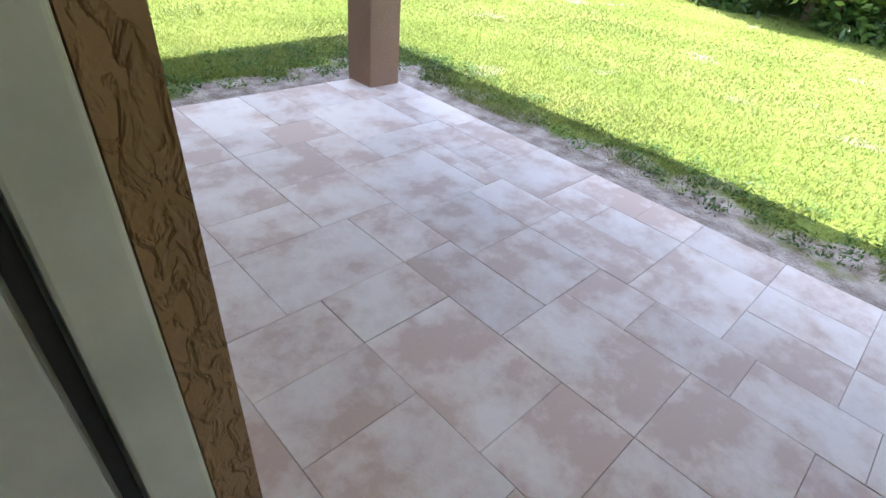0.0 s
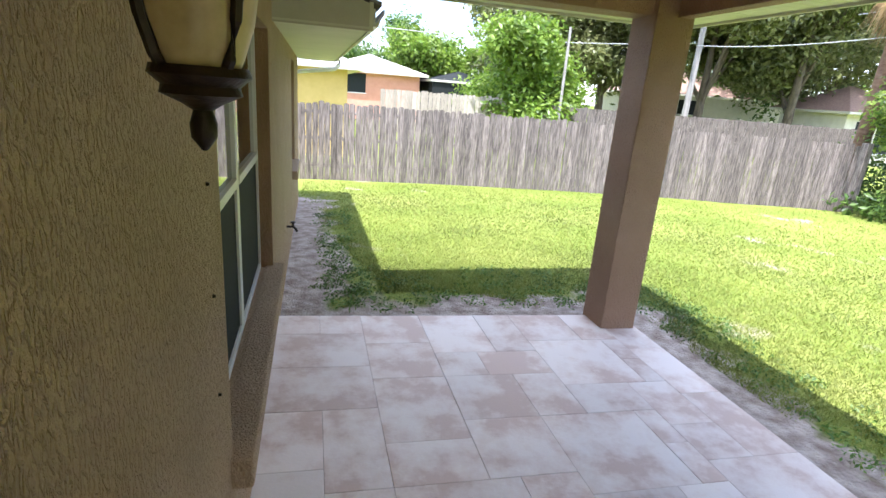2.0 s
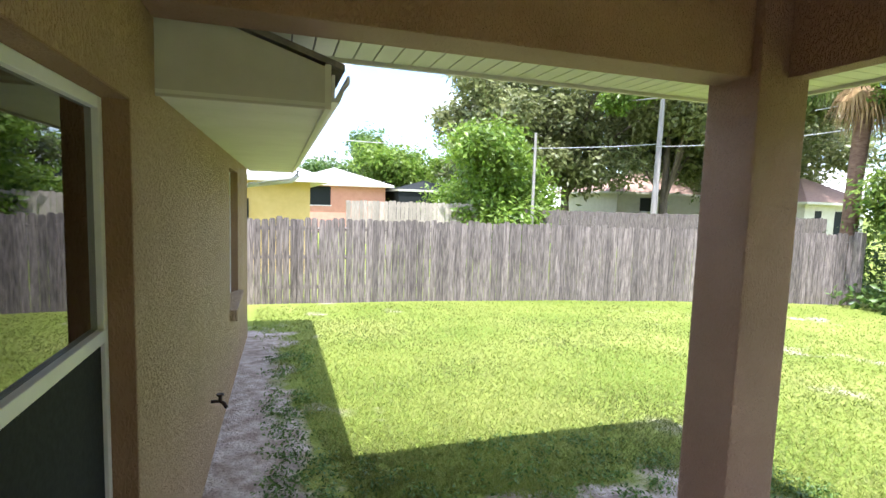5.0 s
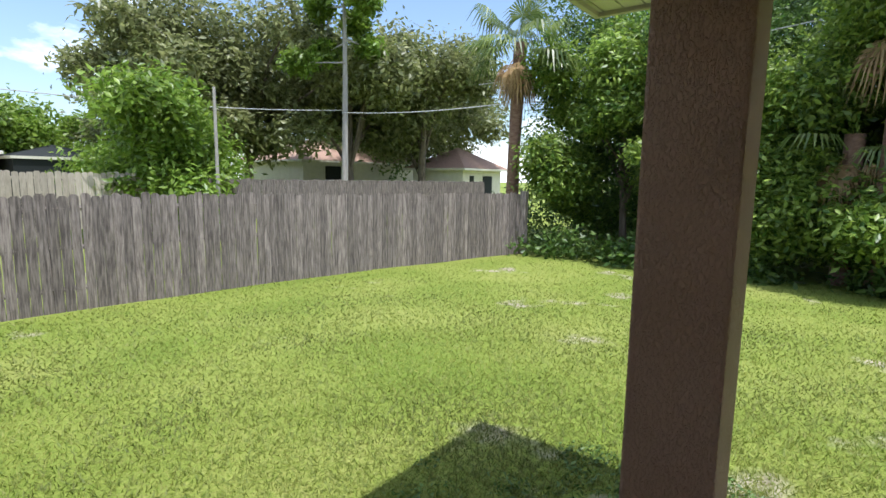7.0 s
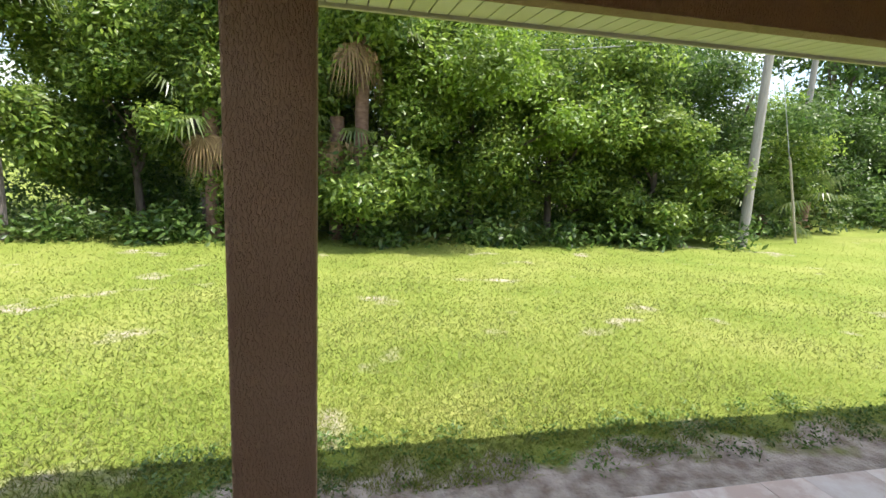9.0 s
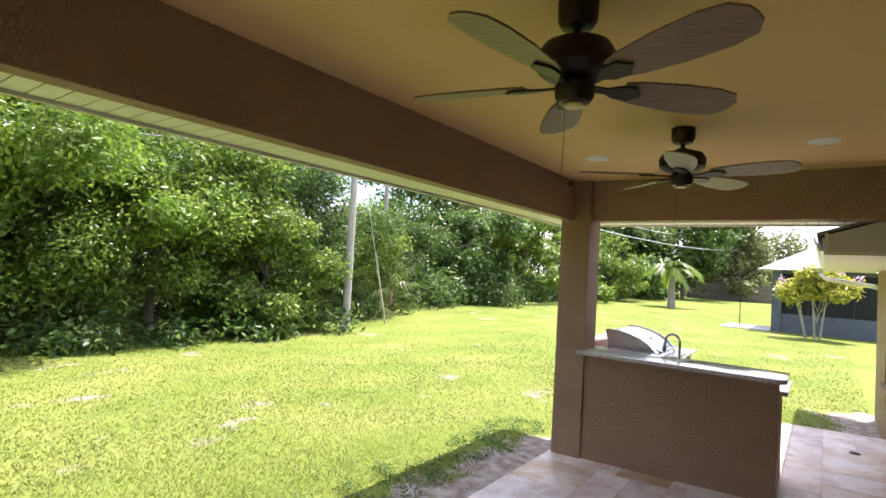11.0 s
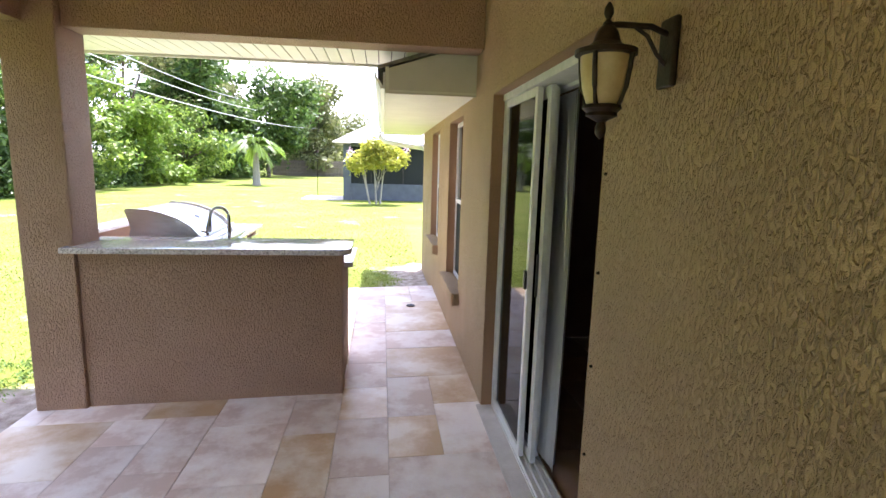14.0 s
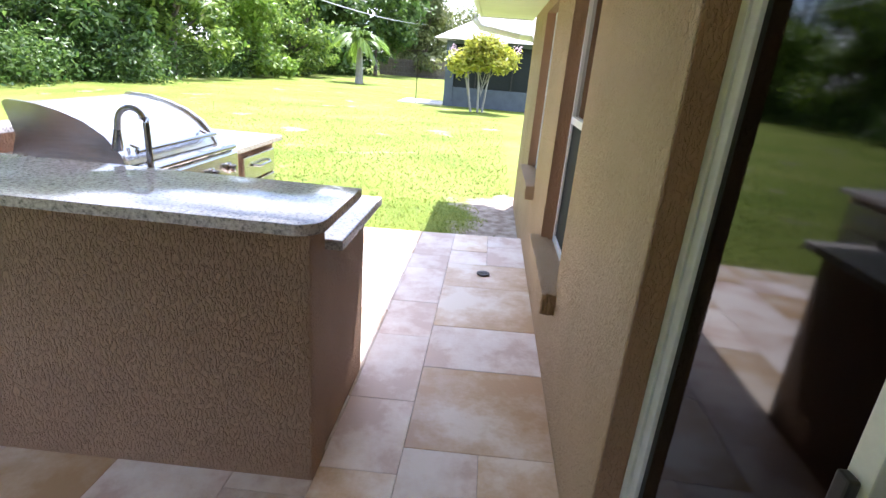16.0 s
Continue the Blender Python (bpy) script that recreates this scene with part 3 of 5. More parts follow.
def sliding_door():
    ya, yb, za, zb = DOOR
    t = thing("door_1", "white aluminium sliding door, partly open, with a dark screen", "sliding door", kind="structure")
    x0 = -0.20
    part("reveal", bm_box(-0.07, ya + 0.001, 0.0, -0.002, ya + 0.008, zb - 0.008), REVEAL, t)
    part("reveal", bm_box(-0.030, yb - 0.008, 0.0, -0.002, yb - 0.001, zb - 0.008), REVEAL, t)
    part("reveal", bm_box(-0.07, ya + 0.001, zb - 0.007, -0.002, yb - 0.001, zb - 0.001), REVEAL, t)
    part("threshold", bm_box(-0.205, ya, -0.03, 0.03, yb, 0.006, 0.003), CONCRETE, t)
    track = part("track", bm_box(x0, ya + 0.04, 0.008, -0.07, yb - 0.04, 0.016), ALU, t)
    for x in (-0.185, -0.15, -0.115, -0.08):
        part("rail", bm_box(x - 0.003, ya + 0.04, 0.016, x + 0.003, yb - 0.04, 0.034), ALU, track)
    jamb = part("jamb", bm_box(x0, yb - 0.014, 0.0, -0.032, yb - 0.009, zb - 0.03), ALU, t)
    for xa, xb, out in ((-0.064, -0.036, 0.022), (-0.112, -0.076, 0.010), (-0.140, -0.122, 0.020), (-0.172, -0.152, 0.008), (-0.198, -0.184, 0.022)):
        part("profile", bm_box(xa, yb - 0.0145 - out, 0.01, xb, yb - 0.0145, zb - 0.03, 0.002), ALU, jamb)
    # black strips put the dark of the gaps between profiles into colour
    for x in (-0.070, -0.117, -0.146, -0.178):
        part("dark_groove", bm_box(x - 0.004, yb - 0.019, 0.01, x + 0.004, yb - 0.0145, zb - 0.03), BLACK, jamb)
    part("strike", bm_box(-0.103, yb - 0.028, 0.95, -0.085, yb - 0.0247, 1.08, 0.001), CHROME, jamb, "scratched metal strike plate")
    part("screen_strike", bm_box(-0.054, yb - 0.039, 1.02, -0.046, yb - 0.0367, 1.045, 0.001), BLACK, jamb)
    part("jamb", bm_box(x0, ya + 0.009, 0.0, -0.07, ya + 0.045, zb - 0.03, 0.002), ALU, t)
    part("head", bm_box(x0, ya + 0.009, zb - 0.045, -0.062, yb - 0.009, zb - 0.008, 0.002), ALU, t)
    mid = -0.58

    def leaf(name, x, y0, y1, pane_mat, pane_label, stile=0.055):
        p = part(name, bm_box(x - 0.014, y0, 0.036, x + 0.014, y0 + stile, zb - 0.05, 0.003), ALU, t)
        part("stile", bm_box(x - 0.014, y1 - stile, 0.036, x + 0.014, y1, zb - 0.05, 0.003), ALU, p)
        part("rail", bm_box(x - 0.014, y0 + stile, 0.036, x + 0.014, y1 - stile, 0.036 + stile, 0.003), ALU, p)
        part("rail", bm_box(x - 0.014, y0 + stile, zb - 0.05 - stile, x + 0.014, y1 - stile, zb - 0.05, 0.003), ALU, p)
        part("pane", bm_box(x - 0.003, y0 + stile, 0.036 + stile, x + 0.003, y1 - stile, zb - 0.05 - stile), pane_mat, p, pane_label)
        return p
    leaf("fixed_leaf", -0.168, ya + 0.046, mid, GLASS_DARK, "dark glass pane")
    p = leaf("sliding_leaf", -0.132, ya + 0.12, mid + 0.06, GLASS_DARK, "dark glass pane")
    part("pull", bm_box(-0.117, mid + 0.012, 0.92, -0.105, mid + 0.026, 1.14, 0.003), BLACK, p)
    s = leaf("screen_leaf", -0.088, ya + 0.05, mid - 0.01, MESH, "dark insect mesh", 0.04)
    part("latch", bm_box(-0.073, mid - 0.045, 0.95, -0.058, mid - 0.02, 1.05, 0.004), BLACK, s)


MESH = glass("screened glass", (0.05, 0.055, 0.055), 0.05, 0.55)
sliding_door()


def vertical_blind():
    t = thing("vertical_blind", "white vertical blind vanes hanging in the open doorway", "blind", (-0.225, 0, 0))
    part("headrail", bm_box(-0.02, -1.3, 1.94, 0.02, 0.30, 1.98, 0.003), VANE, t)
    part("wand", bm_tube([(-0.03, -0.66, 1.93), (0.02, -0.43, 1.08)], 0.006, 6), VANE, t)
    rng = random.Random(4)
    for i, y in enumerate((-0.80, -0.755, -0.71, -0.665, -0.62, -0.575, -0.53)):
        bm = bmesh.new()
        sway = 0.07 - 0.004 * i
        tw = rng.uniform(0.1, 0.5)
        rows = []
        for k in range(9):
            f = k / 8
            z = 1.93 - 1.86 * f
            cx, cy = -0.03 + sway * f * f, y + (0.20 - 0.014 * i) * f ** 1.2
            row = []
            for j in range(5):
                u = (j - 2) / 2 * 0.044
                bend = 0.010 * (1 - ((j - 2) / 2) ** 2)
                row.append(bm.verts.new((cx + u * math.sin(tw) + bend * math.cos(tw), cy + u * math.cos(tw) - bend * math.sin(tw), z)))
            rows.append(row)
        for a, b in zip(rows, rows[1:]):
            for j in range(4):
                bm.faces.new((a[j], a[j + 1], b[j + 1], b[j]))
        bmesh.ops.solidify(bm, geom=bm.faces[:], thickness=0.0012)
        part("vane", bm, VANE, t, smooth=60)


vertical_blind()


# ---------- wall lantern ----------
def wall_lantern():
    t = thing("wall_lantern", "bronze wall lantern with amber glass beside the sliding door", "wall lamp", (0, 0.71, 0.675))
    t.scale = (0.62, 0.62, 0.62)
    part("back_plate", bm_box(0.0, -0.055, 1.74, 0.025, 0.055, 1.99, 0.012, segments=3), BRONZE, t)
    part("arm", bm_tube([(0.02, 0, 1.93), (0.09, 0, 1.955), (0.21, 0, 1.955), (0.255, 0, 1.95)], 0.011, 10), BRONZE, t, smooth=40)
    part("scroll", bm_tube([(0.02, 0, 1.82), (0.06, 0, 1.86), (0.10, 0, 1.92), (0.15, 0, 1.95)], 0.008, 8), BRONZE, t, smooth=40)
    cx = (0.255, 0, 0)
    part("finial", bm_lathe([(0.004, 2.03), (0.016, 2.01), (0.018, 1.99), (0.008, 1.97), (0.02, 1.955), (0.012, 1.94)], 14, at=cx), BRONZE, t, smooth=50)
    part("cap", bm_lathe([(0.025, 1.945), (0.04, 1.925), (0.05, 1.89), (0.075, 1.87), (0.112, 1.862), (0.112, 1.845), (0.09, 1.84)], 20, at=cx), BRONZE, t, smooth=35)
    part("glass_shade", bm_lathe([(0.090, 1.84), (0.088, 1.80), (0.078, 1.73), (0.062, 1.68), (0.055, 1.665)], 20, at=cx), AMBER, t, "amber glass shade", smooth=60)
    for k in range(4):
        a = math.pi / 4 + k * math.pi / 2
        pts = [(0.255 + r * math.cos(a), r * math.sin(a), z) for r, z in ((0.097, 1.845), (0.094, 1.80), (0.084, 1.73), (0.068, 1.68), (0.058, 1.665))]
        part("rib", bm_tube(pts, 0.009, 6), BRONZE, t)
    part("base", bm_lathe([(0.068, 1.668), (0.072, 1.655), (0.055, 1.64), (0.058, 1.628), (0.03, 1.615), (0.014, 1.605), (0.02, 1.585), (0.019, 1.565), (0.004, 1.545)], 18, at=cx), BRONZE, t, smooth=40)


wall_lantern()


# ---------- ceiling fans and downlights ----------
def ceiling_fan(x, y, turn):
    t = thing("ceiling_fan", "five-bladed bronze ceiling fan with walnut blades and a pull chain", "ceiling fan", (x, y, 0), turn, "porch fans")
    up = 0.06
    part("canopy", bm_lathe([(0.02, 2.625), (0.055, 2.635), (0.07, 2.66), (0.072, CEIL_Z), ], 20), BRONZE, t, smooth=40)
    part("downrod", bm_lathe([(0.014, 2.53), (0.014, 2.63)], 12), BRONZE, t, smooth=60)
    part("motor", bm_lathe([(0.05, 2.385 + up), (0.10, 2.395 + up), (0.135, 2.42 + up), (0.14, 2.47 + up), (0.12, 2.505 + up), (0.05, 2.53 + up), (0.02, 2.545 + up)], 24), BRONZE, t, smooth=40)
    part("switch_housing", bm_lathe([(0.02, 2.295 + up), (0.055, 2.305 + up), (0.068, 2.325 + up), (0.07, 2.365 + up), (0.05, 2.386 + up)], 20), BRONZE, t, smooth=40)
    part("medallion", bm_lathe([(0.004, 2.288 + up), (0.035, 2.29 + up), (0.038, 2.297 + up)], 16), AMBER, t)
    for k in range(5):
        a = 2 * math.pi * k / 5
        m = Matrix.Rotation(a, 4, 'Z') @ Matrix.Translation((0, 0, 2.372 + up)) @ Matrix.Rotation(radians(-13), 4, 'X') @ Matrix.Diagonal((0.94, 1.1, 1.0, 1.0))
        bm = bmesh.new()
        outline = [(0.19, -0.045), (0.26, -0.062), (0.42, -0.078), (0.56, -0.080), (0.64, -0.066), (0.675, -0.03), (0.68, 0.0), (0.675, 0.03), (0.64, 0.066), (0.56, 0.080), (0.42, 0.078), (0.26, 0.062), (0.19, 0.045)]
        bm_prism(outline, 0.007, 'z', -0.0035, bm)
        bm.transform(m)
        b = part("blade", bm, BLADE, t)
        br = bm_prism([(0.06, -0.016), (0.13, -0.014), (0.17, -0.034), (0.235, -0.036), (0.275, 0.0), (0.235, 0.036), (0.17, 0.034), (0.13, 0.014), (0.06, 0.016)], 0.008, 'z', -0.014)
        br.transform(m)
        part("blade_iron", br, BRONZE, b)
    part("pull_chain", bm_tube([(0.03, 0, 2.36), (0.032, 0, 2.12)], 0.0014, 6), CHROME, t)
    part("chain_ball", bm_lathe([(0.002, 2.063), (0.009, 2.067), (0.011, 2.074), (0.008, 2.081), (0.002, 2.085)], 12), BRONZE, t, smooth=60)


ceiling_fan(1.365, 1.84, 12)
ceiling_fan(1.385, 0.04, 29)

for i, (x, y) in enumerate(((0.66, -0.61), (2.17, -0.58))):
    t = thing("recessed_light", "white recessed downlight in the porch ceiling, unlit", "downlight", (x, y, 0), 0, "porch downlights")
    ringm = bm_lathe([(0.062, CEIL_Z - 0.012), (0.088, CEIL_Z - 0.008), (0.095, CEIL_Z - 0.001), (0.066, CEIL_Z - 0.001)], 28)
    part("trim_ring", ringm, WHITE, t, smooth=40)
    part("lens", bm_lathe([(0.06, CEIL_Z - 0.006), (0.062, CEIL_Z - 0.002)], 24), SOFFIT, t)

# ---------- outdoor kitchen ----------
structure("bar_wall", bm_box(0.92, -1.72, -0.25, COL_X0, -1.56, 0.965, 0.01), COLUMN, "rose-tan stucco bar wall on the paving", "bar wall")


def rounded_top(x0, y0, x1, y1, z0, z1, r):
    pts = []
    for cx, cy, a0, rr in ((x0 + r, y0 + 0.03, 180, 0), (x1, y0, 270, 0), (x1, y1, 0, 0), (x0 + r, y1 - r, 90, r)):
        if rr == 0:
            pts.append((x0 if cx < x1 and cy < y1 and a0 == 180 else cx, y0 if a0 == 180 else cy))
        else:
            for k in range(7):
                a = radians(90 + 15 * k)
                pts.append((cx + r * math.cos(a), cy + r * math.sin(a)))
    bm = bm_prism(pts, z1 - z0, 'z', z0)
    bmesh.ops.bevel(bm, geom=[e for e in bm.edges if abs(e.verts[0].co.z - e.verts[1].co.z) < 1e-5], offset=0.008, segments=2, affect='EDGES', profile=0.7)
    return bm


bt = part("bar_top", rounded_top(0.86, -1.98, 2.62, -1.46, 0.965, 1.003, 0.09), GRANITE, smooth=35)
tagged(bt, "polished speckled granite bar top with a rounded corner", "countertop")
structure("counter_base_1", bm_box(0.93, -2.34, -0.25, 2.94, -1.722, 0.835, 0.01), COLUMN, "stucco base under the lower kitchen counter", "counter base")
lt = part("lower_counter", bm_box(0.86, -2.38, 0.835, 1.898, -1.724, 0.872, 0.006), GRANITE)
tagged(lt, "pale granite lower counter behind the bar wall", "countertop")
structure("counter_base_2", bm_box(2.02, -3.90, -0.25, 2.94, -2.342, 0.835, 0.01), COLUMN, "stucco base of the grill counter", "counter base")
gt = part("grill_counter", bm_box(1.96, -3.94, 0.835, 2.856, -3.20, 0.872, 0.006), GRANITE)
tagged(gt, "pale granite counter beside the grill", "countertop")
gt2 = part("sink_counter", bm_box(1.902, -2.31, 0.835, 2.856, -1.85, 0.872, 0.006), GRANITE)
tagged(gt2, "pale granite counter between bar and grill", "countertop")
structure("ledge_wall", bm_box(2.86, -3.92, 0.835, 2.94, -1.846, 0.975), COLUMN, "low stucco wall behind the grill counter", "wall")
lg = part("ledge_top", bm_box(2.82, -3.94, 0.975, 3.00, -1.846, 1.008, 0.006), GRANITE)
tagged(lg, "pale granite ledge along the outer kitchen wall", "countertop")


def grill():
    t = thing("built_in_grill", "stainless steel built-in gas grill with a closed rounded hood", "grill", (-0.19, 0.70, -0.03))
    y0, y1 = -3.88, -3.02
    body = part("body", bm_box(2.20, y0, 0.70, 2.94, y1, 0.93, 0.008), STEEL, t)
    hood = [(2.26, 0.935), (2.28, 0.98), (2.35, 1.055), (2.44, 1.115), (2.55, 1.155), (2.66, 1.178), (2.78, 1.186), (2.80, 1.175), (2.76, 1.04), (2.80, 0.935)]
    part("hood", bm_prism(hood, y1 - y0 - 0.06, 'y', y0 + 0.03), STEEL, t, "curved brushed steel hood", smooth=30)
    for y in (y0 + 0.004, y1 - 0.028):
        part("hood_end", bm_prism([(2.25, 0.932), (2.27, 0.99), (2.34, 1.07), (2.435, 1.13), (2.55, 1.17), (2.66, 1.193), (2.80, 1.20), (2.82, 1.185), (2.78, 1.04), (2.82, 0.932)], 0.024, 'y', y), STEEL, t, smooth=30)
    h = part("hood_handle", bm_tube([(2.235, y0 + 0.07, 1.0), (2.235, y1 - 0.07, 1.0)], 0.014, 12), CHROME, t, smooth=50)
    for y in (y0 + 0.12, y1 - 0.12):
        part("handle_post", bm_tube([(2.235, y, 1.0), (2.30, y, 1.02)], 0.009, 8), CHROME, h)
    part("control_panel", bm_prism([(2.13, 0.74), (2.20, 0.74), (2.20, 0.93), (2.17, 0.93), (2.13, 0.89)], y1 - y0 - 0.02, 'y', y0 + 0.01), STEEL, t)
    part("front_rail", bm_tube([(2.14, y0 + 0.03, 0.93), (2.14, y1 - 0.03, 0.93)], 0.016, 10), CHROME, t, smooth=50)
    for k in range(4):
        y = y0 + 0.13 + k * (y1 - y0 - 0.26) / 3
        bm = bm_lathe([(0.034, 0.0), (0.034, 0.008), (0.025, 0.012), (0.022, 0.042), (0.016, 0.046)], 16)
        bm.transform(Matrix.Translation((2.13, y, 0.815)) @ Matrix.Rotation(radians(-90), 4, 'Y'))
        part("knob", bm, CHROME, t, smooth=40)
    bm = bm_lathe([(0.03, 0.0), (0.03, 0.005), (0.022, 0.007)], 18)
    bm.transform(Matrix.Translation((2.43, -3.45, 1.11)) @ Matrix.Rotation(radians(-36), 4, 'Y'))
    part("thermometer", bm, CHROME, t, smooth=40)


grill()


def drawer_unit():
    t = thing("steel_drawers", "stainless steel double drawer set into the grill counter", "drawer", (-0.222, 0.76, 0))
    for k, z in enumerate((0.44, 0.62)):
        d = part("drawer", bm_box(2.215, -4.62, z, 2.239, -4.12, z + 0.165, 0.006), STEEL, t)
        part("handle", bm_tube([(2.21, -4.50, z + 0.10), (2.18, -4.46, z + 0.09), (2.18, -4.28, z + 0.09), (2.21, -4.24, z + 0.10)], 0.009, 8), CHROME, d, smooth=50)
    part("surround", bm_box(2.226, -4.65, 0.41, 2.238, -4.09, 0.435), STEEL, t)


drawer_unit()


def faucet():
    t = thing("gooseneck_faucet", "brushed metal gooseneck faucet on the lower counter", "faucet", (1.80, -2.12, 0.872))
    part("base", bm_lathe([(0.03, 0.0), (0.03, 0.012), (0.018, 0.03), (0.016, 0.06)], 16), CHROME, t, smooth=40)
    pts = [(0, 0, 0.05), (0, 0, 0.26)] + [(0.07 - 0.07 * math.cos(radians(a)), -0.02 * math.sin(radians(a / 2)), 0.26 + 0.075 * math.sin(radians(a))) for a in range(15, 181, 15)] + [(0.145, -0.02, 0.23)]
    part("spout", bm_tube(pts, 0.013, 12), CHROME, t, smooth=60)
    part("spray_head", bm_tube([(0.144, -0.02, 0.24), (0.152, -0.02, 0.17), (0.155, -0.02, 0.15)], [0.014, 0.022, 0.021], 12), CHROME, t, smooth=60)
    part("lever", bm_tube([(0, 0, 0.045), (0, 0.06, 0.075)], 0.006, 8), CHROME, t)


faucet()

# ---------- small fixed things ----------
t = thing("hose_spigot", "weathered outdoor tap on the stucco wall", "tap", (0, 5.42, 0.28))
part("pipe", bm_tube([(0.0, 0, 0), (0.07, 0, 0)], 0.011, 10), BRONZE, t)
part("valve", bm_tube([(0.06, 0, 0.035), (0.06, 0, 0.0), (0.085, 0, -0.02), (0.10, 0, -0.05)], 0.013, 10), BRONZE, t, smooth=60)
part("wheel", bm_lathe([(0.024, 0.04), (0.026, 0.046), (0.022, 0.052)], 12, at=(0.06, 0, 0)), BRONZE, t)
t = thing("floor_drain", "small round metal drain cover in the paving", "drain", (0.33, -3.74, -0.004))
part("grate", bm_lathe([(0.05, 0.0), (0.05, 0.006), (0.044, 0.008)], 20), BRONZE, t)
part("bar", bm_box(-0.03, -0.006, 0.009, 0.03, 0.006, 0.012), BLACK, t)
for y, z in ((0.41, 1.55), (0.41, 1.25), (0.41, 0.95), (0.41, 0.65), (0.41, 0.35), (1.54, 2.05), (1.54, 1.74), (1.54, 1.44), (1.54, 1.14), (1.54, 0.84)):
    s = part("wall_anchor", bm_tube([(0.0, y, z), (0.008, y, z)], [0.0055, 0.0035], 10), BRONZE)
    tagged(s, "rusty screw anchor in the stucco wall", "screw", "shutter anchors")


# ---------- timber fence ----------
def board_fence(name, pts, height, label, board=0.14, single=True, material=None, base=None):
    """Dog-eared upright boards on rails and posts, each a little uneven."""
    t = thing(name, label, "fence")
    rng = random.Random(len(pts) * 7 + int(height * 10))
    material = material or FENCEW
    meshes = []
    for k in range(6):
        h = height + rng.uniform(-0.03, 0.03)
        w = board - rng.uniform(0.004, 0.012)
        bm = bm_prism([(-w / 2, 0), (w / 2, 0), (w / 2, h - 0.035), (w / 2 - 0.03, h), (-w / 2 + 0.03, h), (-w / 2, h - 0.035)], 0.018, 'y', -0.009)
        meshes.append(mesh_of(bm, "board", material))
    joined = bmesh.new()
    for (xa, ya), (xb, yb) in zip(pts, pts[1:]):
        ln = math.hypot(xb - xa, yb - ya)
        ang = math.atan2(yb - ya, xb - xa)
        cnt = int(ln / board)
        for i in range(cnt):
            f = (i + 0.5) / cnt
            x, y = xa + (xb - xa) * f, ya + (yb - ya) * f
            z = (ground_z(x, y) if base is None else base) - 0.02 + rng.uniform(-0.02, 0.02)
            m = Matrix.Translation((x, y, z)) @ Matrix.Rotation(ang + rng.uniform(-0.03, 0.03), 4, 'Z') @ Matrix.Rotation(rng.uniform(-0.006, 0.006), 4, 'Y')
            if single:
                ob = new("board", meshes[rng.randrange(6)])
                ob.parent = t
                ob.matrix_basis = m
            else:
                b = bmesh.new()
                b.from_mesh(meshes[rng.randrange(6)])
                b.transform(m)
                tmp = bpy.data.meshes.new("tmp")
                b.to_mesh(tmp)
                b.free()
                joined.from_mesh(tmp)
                bpy.data.meshes.remove(tmp)
        off = Vector((-math.sin(ang), math.cos(ang), 0)) * 0.03
        for fr in (0.2, 0.55, 0.88):
            za = (ground_z(xa, ya) if base is None else base) + height * fr
            zb = (ground_z(xb, yb) if base is None else base) + height * fr
            part("rail", bm_tube([(xa + off.x, ya + off.y, za), (xb + off.x, yb + off.y, zb)], 0.04, 4), material, t)
        for i in range(int(ln / 2.4) + 1):
            f = min(1.0, i * 2.4 / ln)
            x, y = xa + (xb - xa) * f + off.x * 2.6, ya + (yb - ya) * f + off.y * 2.6
            z = ground_z(x, y) if base is None else base
            part("post", bm_box(x - 0.045, y - 0.045, z - 0.2, x + 0.045, y + 0.045, z + height - 0.05, 0.006), material, t)
    if not single:
        ob = part("boarding", joined, material, t)
        ob["kind"] = "stuff"
    else:
        joined.free()
    return t


board_fence("timber_fence", [(-1.6, 12.85), (4.3, 12.5), (9.5, 11.95), (14.1, 10.85)], 1.80, "tall weathered grey board fence at the lawn's edge")
endp = part("fence_post", bm_box(14.12, 10.68, -0.9, 14.30, 10.86, 1.24, 0.01), FENCEW)
tagged(endp, "thick weathered timber post at the fence end", "post")
board_fence("pale_fence", [(3.0, 22.5), (9.2, 21.0)], 1.75, "paler board fence of the next garden", 0.16, False, FENCEP, -0.1)
board_fence("low_fence", [(9.6, 20.8), (22.5, 17.6)], 1.45, "brown board fence of a farther garden", 0.18, False, FENCEW, 0.05)
board_fence("far_fence", [(-2, -62), (14, -64)], 1.9, "distant grey board fence across the lawns", 0.2, False, FENCEW, -0.15)


